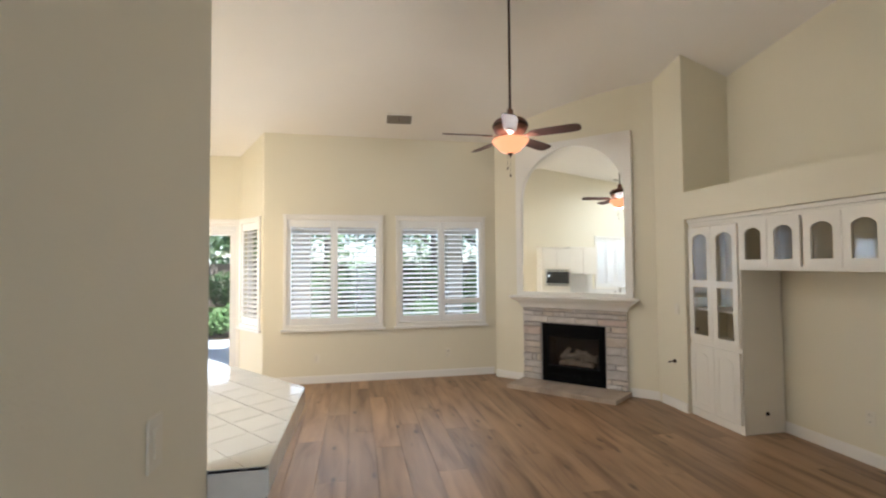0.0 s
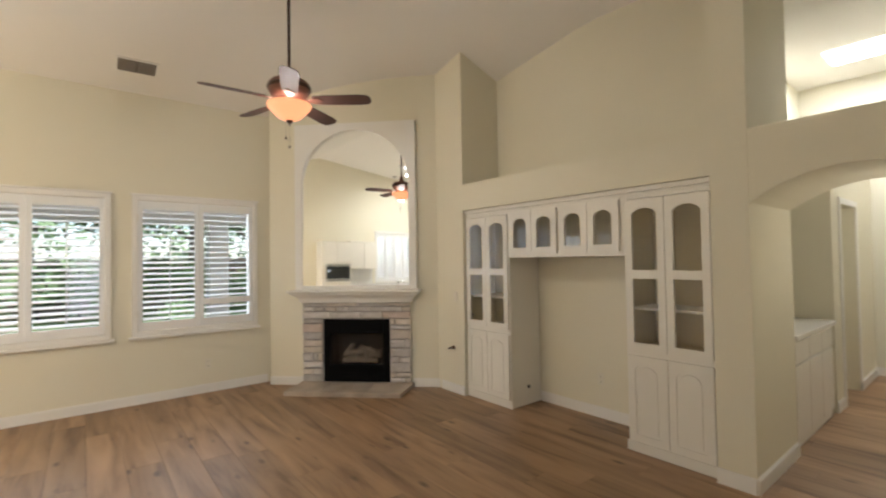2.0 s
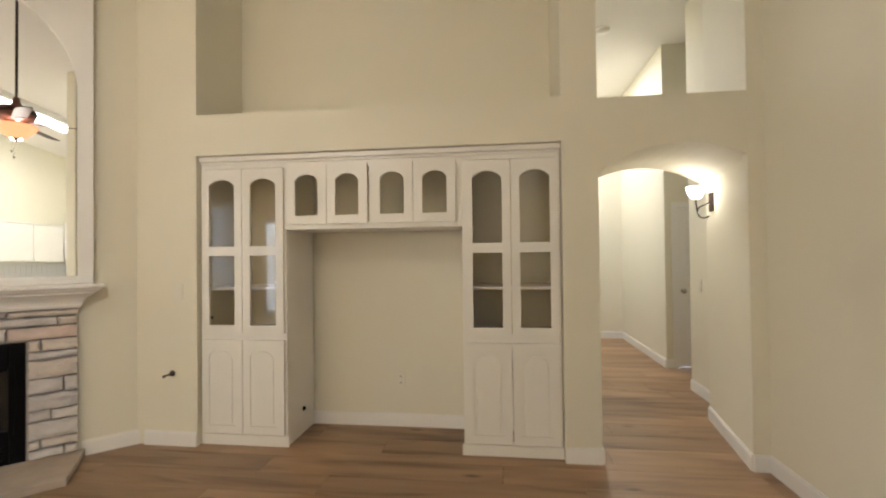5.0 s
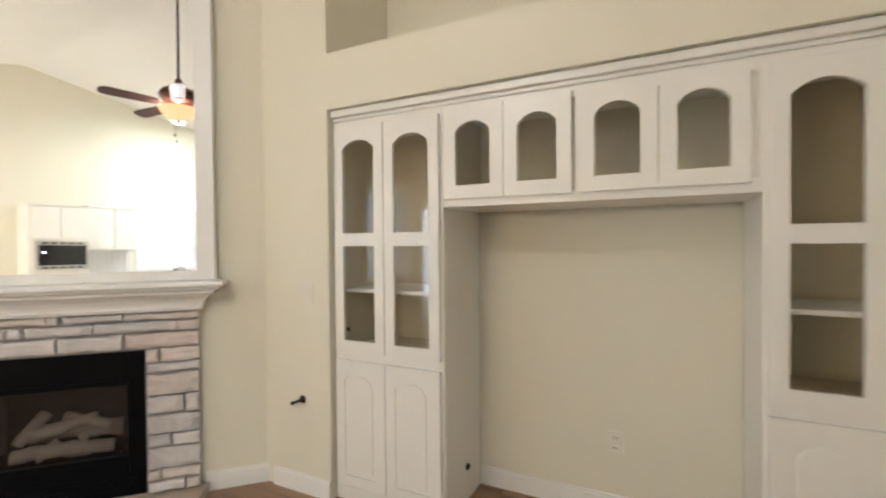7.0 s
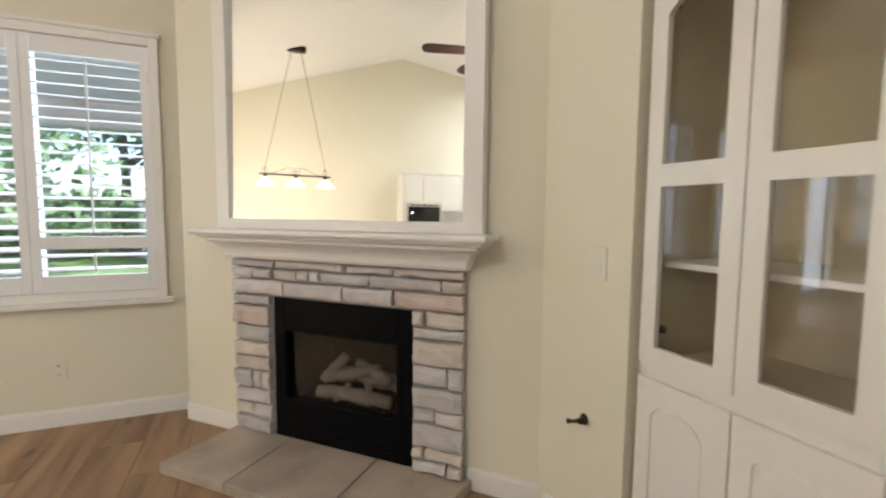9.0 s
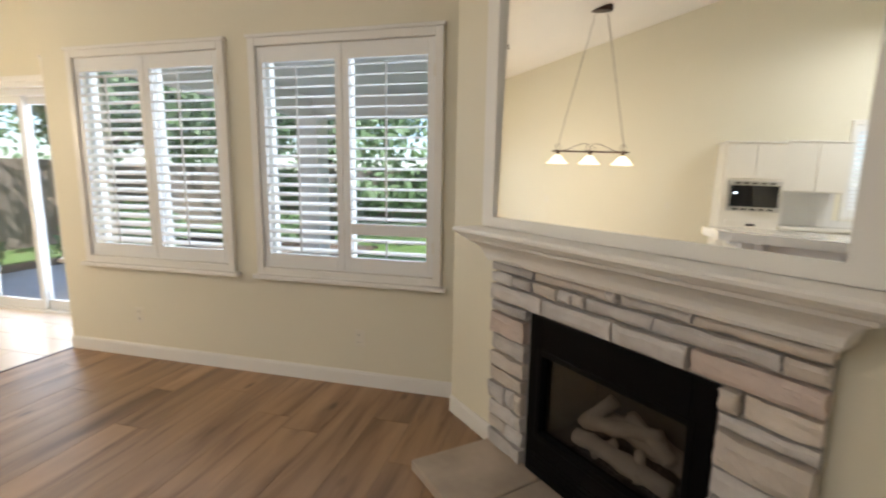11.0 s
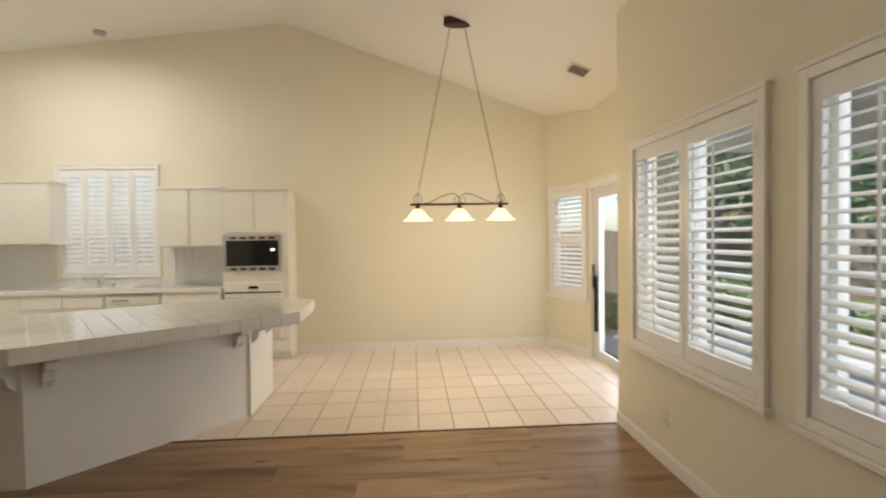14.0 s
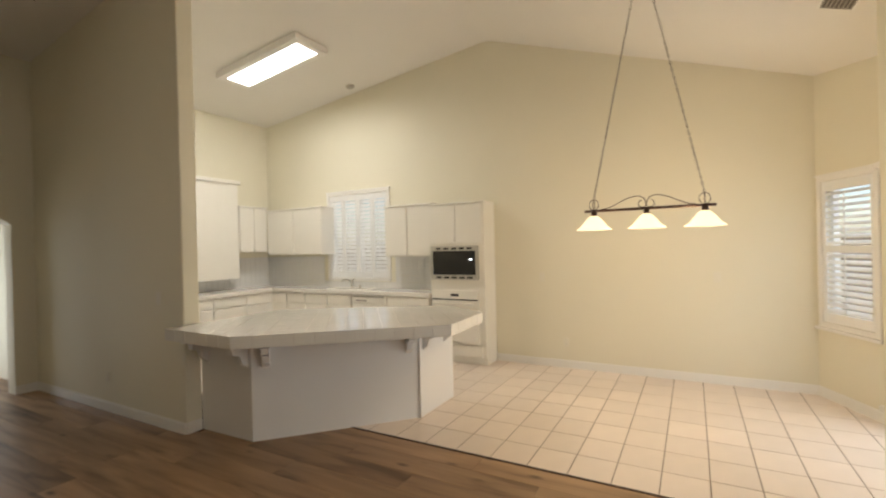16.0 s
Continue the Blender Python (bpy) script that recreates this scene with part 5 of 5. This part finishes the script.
fence(-6.2, 9.0, -6.2, 22)
fence(-4.3, 0.0, -4.3, 8.6)


def leaves(s, c, r, n, size, flat=0.8):
    for _ in range(n):
        d = Vector((random.gauss(0, 1), random.gauss(0, 1), random.gauss(0, 1))).normalized() * r * random.uniform(0.45, 1) ** 0.6
        p = Vector(c) + Vector((d.x, d.y, d.z * flat))
        a = Vector((random.gauss(0, 1), random.gauss(0, 1), random.gauss(0, 1))).normalized() * size * random.uniform(0.6, 1.3)
        b = a.orthogonal().normalized() * size * 0.45
        s.add([p - a, p + b, p + a, p - b], [(0, 1, 2, 3)])


def tree(x, y, h, r, label, n=900):
    t = empty("tree", pose(x, y, -0.14), label, "tree", "garden trees")
    s = Shape().tube([(0, 0, 0), (0.08, 0.03, h * 0.3), (0.02, -0.05, h * 0.6), (0.05, 0, h * 0.95)], [0.17, 0.13, 0.09, 0.03], 9)
    tips = []
    for k in range(7):
        a = k * 2.4
        z = h * random.uniform(0.32, 0.6)
        tip = Vector((r * 0.75 * math.cos(a), r * 0.75 * math.sin(a), z + h * random.uniform(0.15, 0.35)))
        s.tube([(0.05, 0, z), tip * 0.5 + Vector((0, 0, z * 0.55)), tip], [0.07, 0.04, 0.012], 6)
        tips.append(tip)
    s.ob("trunk", BARK, t)
    s = Shape()
    for tip in tips + [Vector((0, 0, h))]:
        for _ in range(3):
            c = tip + Vector((random.gauss(0, 1), random.gauss(0, 1), random.gauss(0, 0.6))) * r * 0.28
            leaves(s, c, r * 0.5, n // 24, 0.13)
    tagged(s.ob("leaf_crown", LEAF, t), kind="stuff")


def shrub(x, y, r):
    o = empty("shrub", pose(x, y, -0.14), "leafy green garden shrub", "shrub", "garden shrubs")
    s = Shape().tube([(0, 0, 0), (0.03, 0, r)], [0.03, 0.01], 6)
    s.ob("stem", BARK, o)
    s = Shape()
    for _ in range(5):
        leaves(s, (random.gauss(0, r * 0.35), random.gauss(0, r * 0.35), r * random.uniform(0.5, 0.9)), r * 0.6, 220, 0.07)
    tagged(s.ob("leaf_clump", LEAF2, o), kind="stuff")


for x, y, h, r in ((-1.2, 15.5, 5.5, 2.4), (2.6, 18.5, 6.5, 2.8), (6.2, 16.2, 5.5, 2.4), (10.5, 19.0, 7, 3.0), (-5.0, 18.0, 6.5, 2.7), (0.5, 21.0, 7.5, 3.0), (5.0, 21.0, 7.5, 3.0), (9.0, 23.5, 8, 3.2), (-9.5, 16.0, 7, 3), (-4.5, 12.2, 4.5, 1.7), (14.5, 21.0, 8, 3.2)):
    tree(x, y, h, r, "broad leafy garden tree", 5200)
for k in range(18):
    shrub(-5.2 + k * 1.0, 20.6 + random.uniform(-0.8, 0.5), random.uniform(1.0, 1.6))
for x, y, r in ((-2.9, 11.0, 0.7), (-3.6, 12.6, 0.8), (-1.5, 13.6, 0.6), (-3.4, 9.6, 0.6), (3.8, 14.6, 0.6), (7.4, 14.4, 0.6)):
    shrub(x, y, r)
s = Shape()
for k in range(150):
    x = random.uniform(-34, 42)
    leaves(s, (x, random.uniform(27, 36), random.uniform(0.5, 9.0)), random.uniform(1.3, 2.4), 110, 0.30)
tagged(s.ob("far_woods", LEAF), "dense green trees beyond the garden fence", "woods", kind="stuff")
structure(Shape().box(-4.3, 9.0, -0.14, -2.9, 15, -0.10).box(-4.2, 13.0, -0.139, 0.5, 14.6, -0.10).ob("planting_bed", EARTH), "dark planting bed by the patio", "planting bed")

# ---- floor pieces ----
s = Shape()
PW, PL, GAP = 0.228, 1.5, 0.0012


def plank(x0, x1, y0, y1):
    return Shape().box(-(x1 - x0) / 2 + GAP, -(y1 - y0) / 2 + GAP, -0.012, (x1 - x0) / 2 - GAP, (y1 - y0) / 2 - GAP, 0.0)


full = plank(0, PW, 0, PL).mesh("plank", OAK)
x = 0.53
while x < XB + 0.01:
    x1 = min(x + PW, XB + 0.02)
    low = 3.30 if x < 1.18 else (-1.2 if x < 3.40 else 2.2)
    if XB - PW < x:
        low = 2.2
    y = low - random.uniform(0, PL)
    while y < YW:
        a, b = max(y, low), min(y + PL, YW + 0.05)
        if b - a > 0.03:
            whole = b - a > PL - 0.001 and x1 - x > PW - 0.001
            o = new("plank", full if whole else plank(x, x1, a, b).mesh("plank", OAK))
            o.parent = floor
            o.matrix_basis = pose((x + x1) / 2, (a + b) / 2, 0)
        y += PL
    x = x1
for x0, y0, y1 in [(XB + 0.02 + k * PW, 0.75, 3.95) for k in range(20)]:
    if x0 > 9.6:
        continue
    lo, hi = (2.2, 6.0) if x0 < 6.0 else (y0, y1)
    y = lo - random.uniform(0, PL)
    while y < hi:
        a, b = max(y, lo), min(y + PL, hi)
        if b - a > 0.03:
            o = new("plank", plank(x0, x0 + PW, a, b).mesh("plank", OAK))
            o.parent = floor
            o.matrix_basis = pose(x0 + PW / 2, (a + b) / 2, 0)
        y += PL
TX, TY = 0.345, 0.292
Shape().box(XK, 0.1, -0.011, 0.528, 8.7, -0.004).ob("grout_bed", GROUT, floor)
fullt = Shape().box(-TX / 2 + 0.004, -TY / 2 + 0.004, -0.008, TX / 2 - 0.004, TY / 2 - 0.004, 0.0).mesh("floor_tile", TILE, 0.0015)
rest = Shape()
yb = 5.539 - 19 * TY
for i in range(8):
    xa, xb = 0.528 - (i + 1) * TX, 0.528 - i * TX
    for j in range(31):
        ya, yb2 = yb + j * TY, yb + (j + 1) * TY
        if ya < 0.1 or ya > 8.64:
            continue
        if ya > 3.3:
            o = new("floor_tile", fullt)
            o.parent = floor
            o.matrix_basis = pose((xa + xb) / 2, (ya + yb2) / 2, 0)
        else:
            rest.box(xa + 0.004, ya + 0.004, -0.008, xb - 0.004, yb2 - 0.004, 0.0)
tagged(rest.ob("kitchen_tiles", TILE, floor), kind="stuff")
Shape().box(0.522, 4.45, -0.004, 0.545, YW, 0.004).ob("transition_strip", BRONZE, floor)
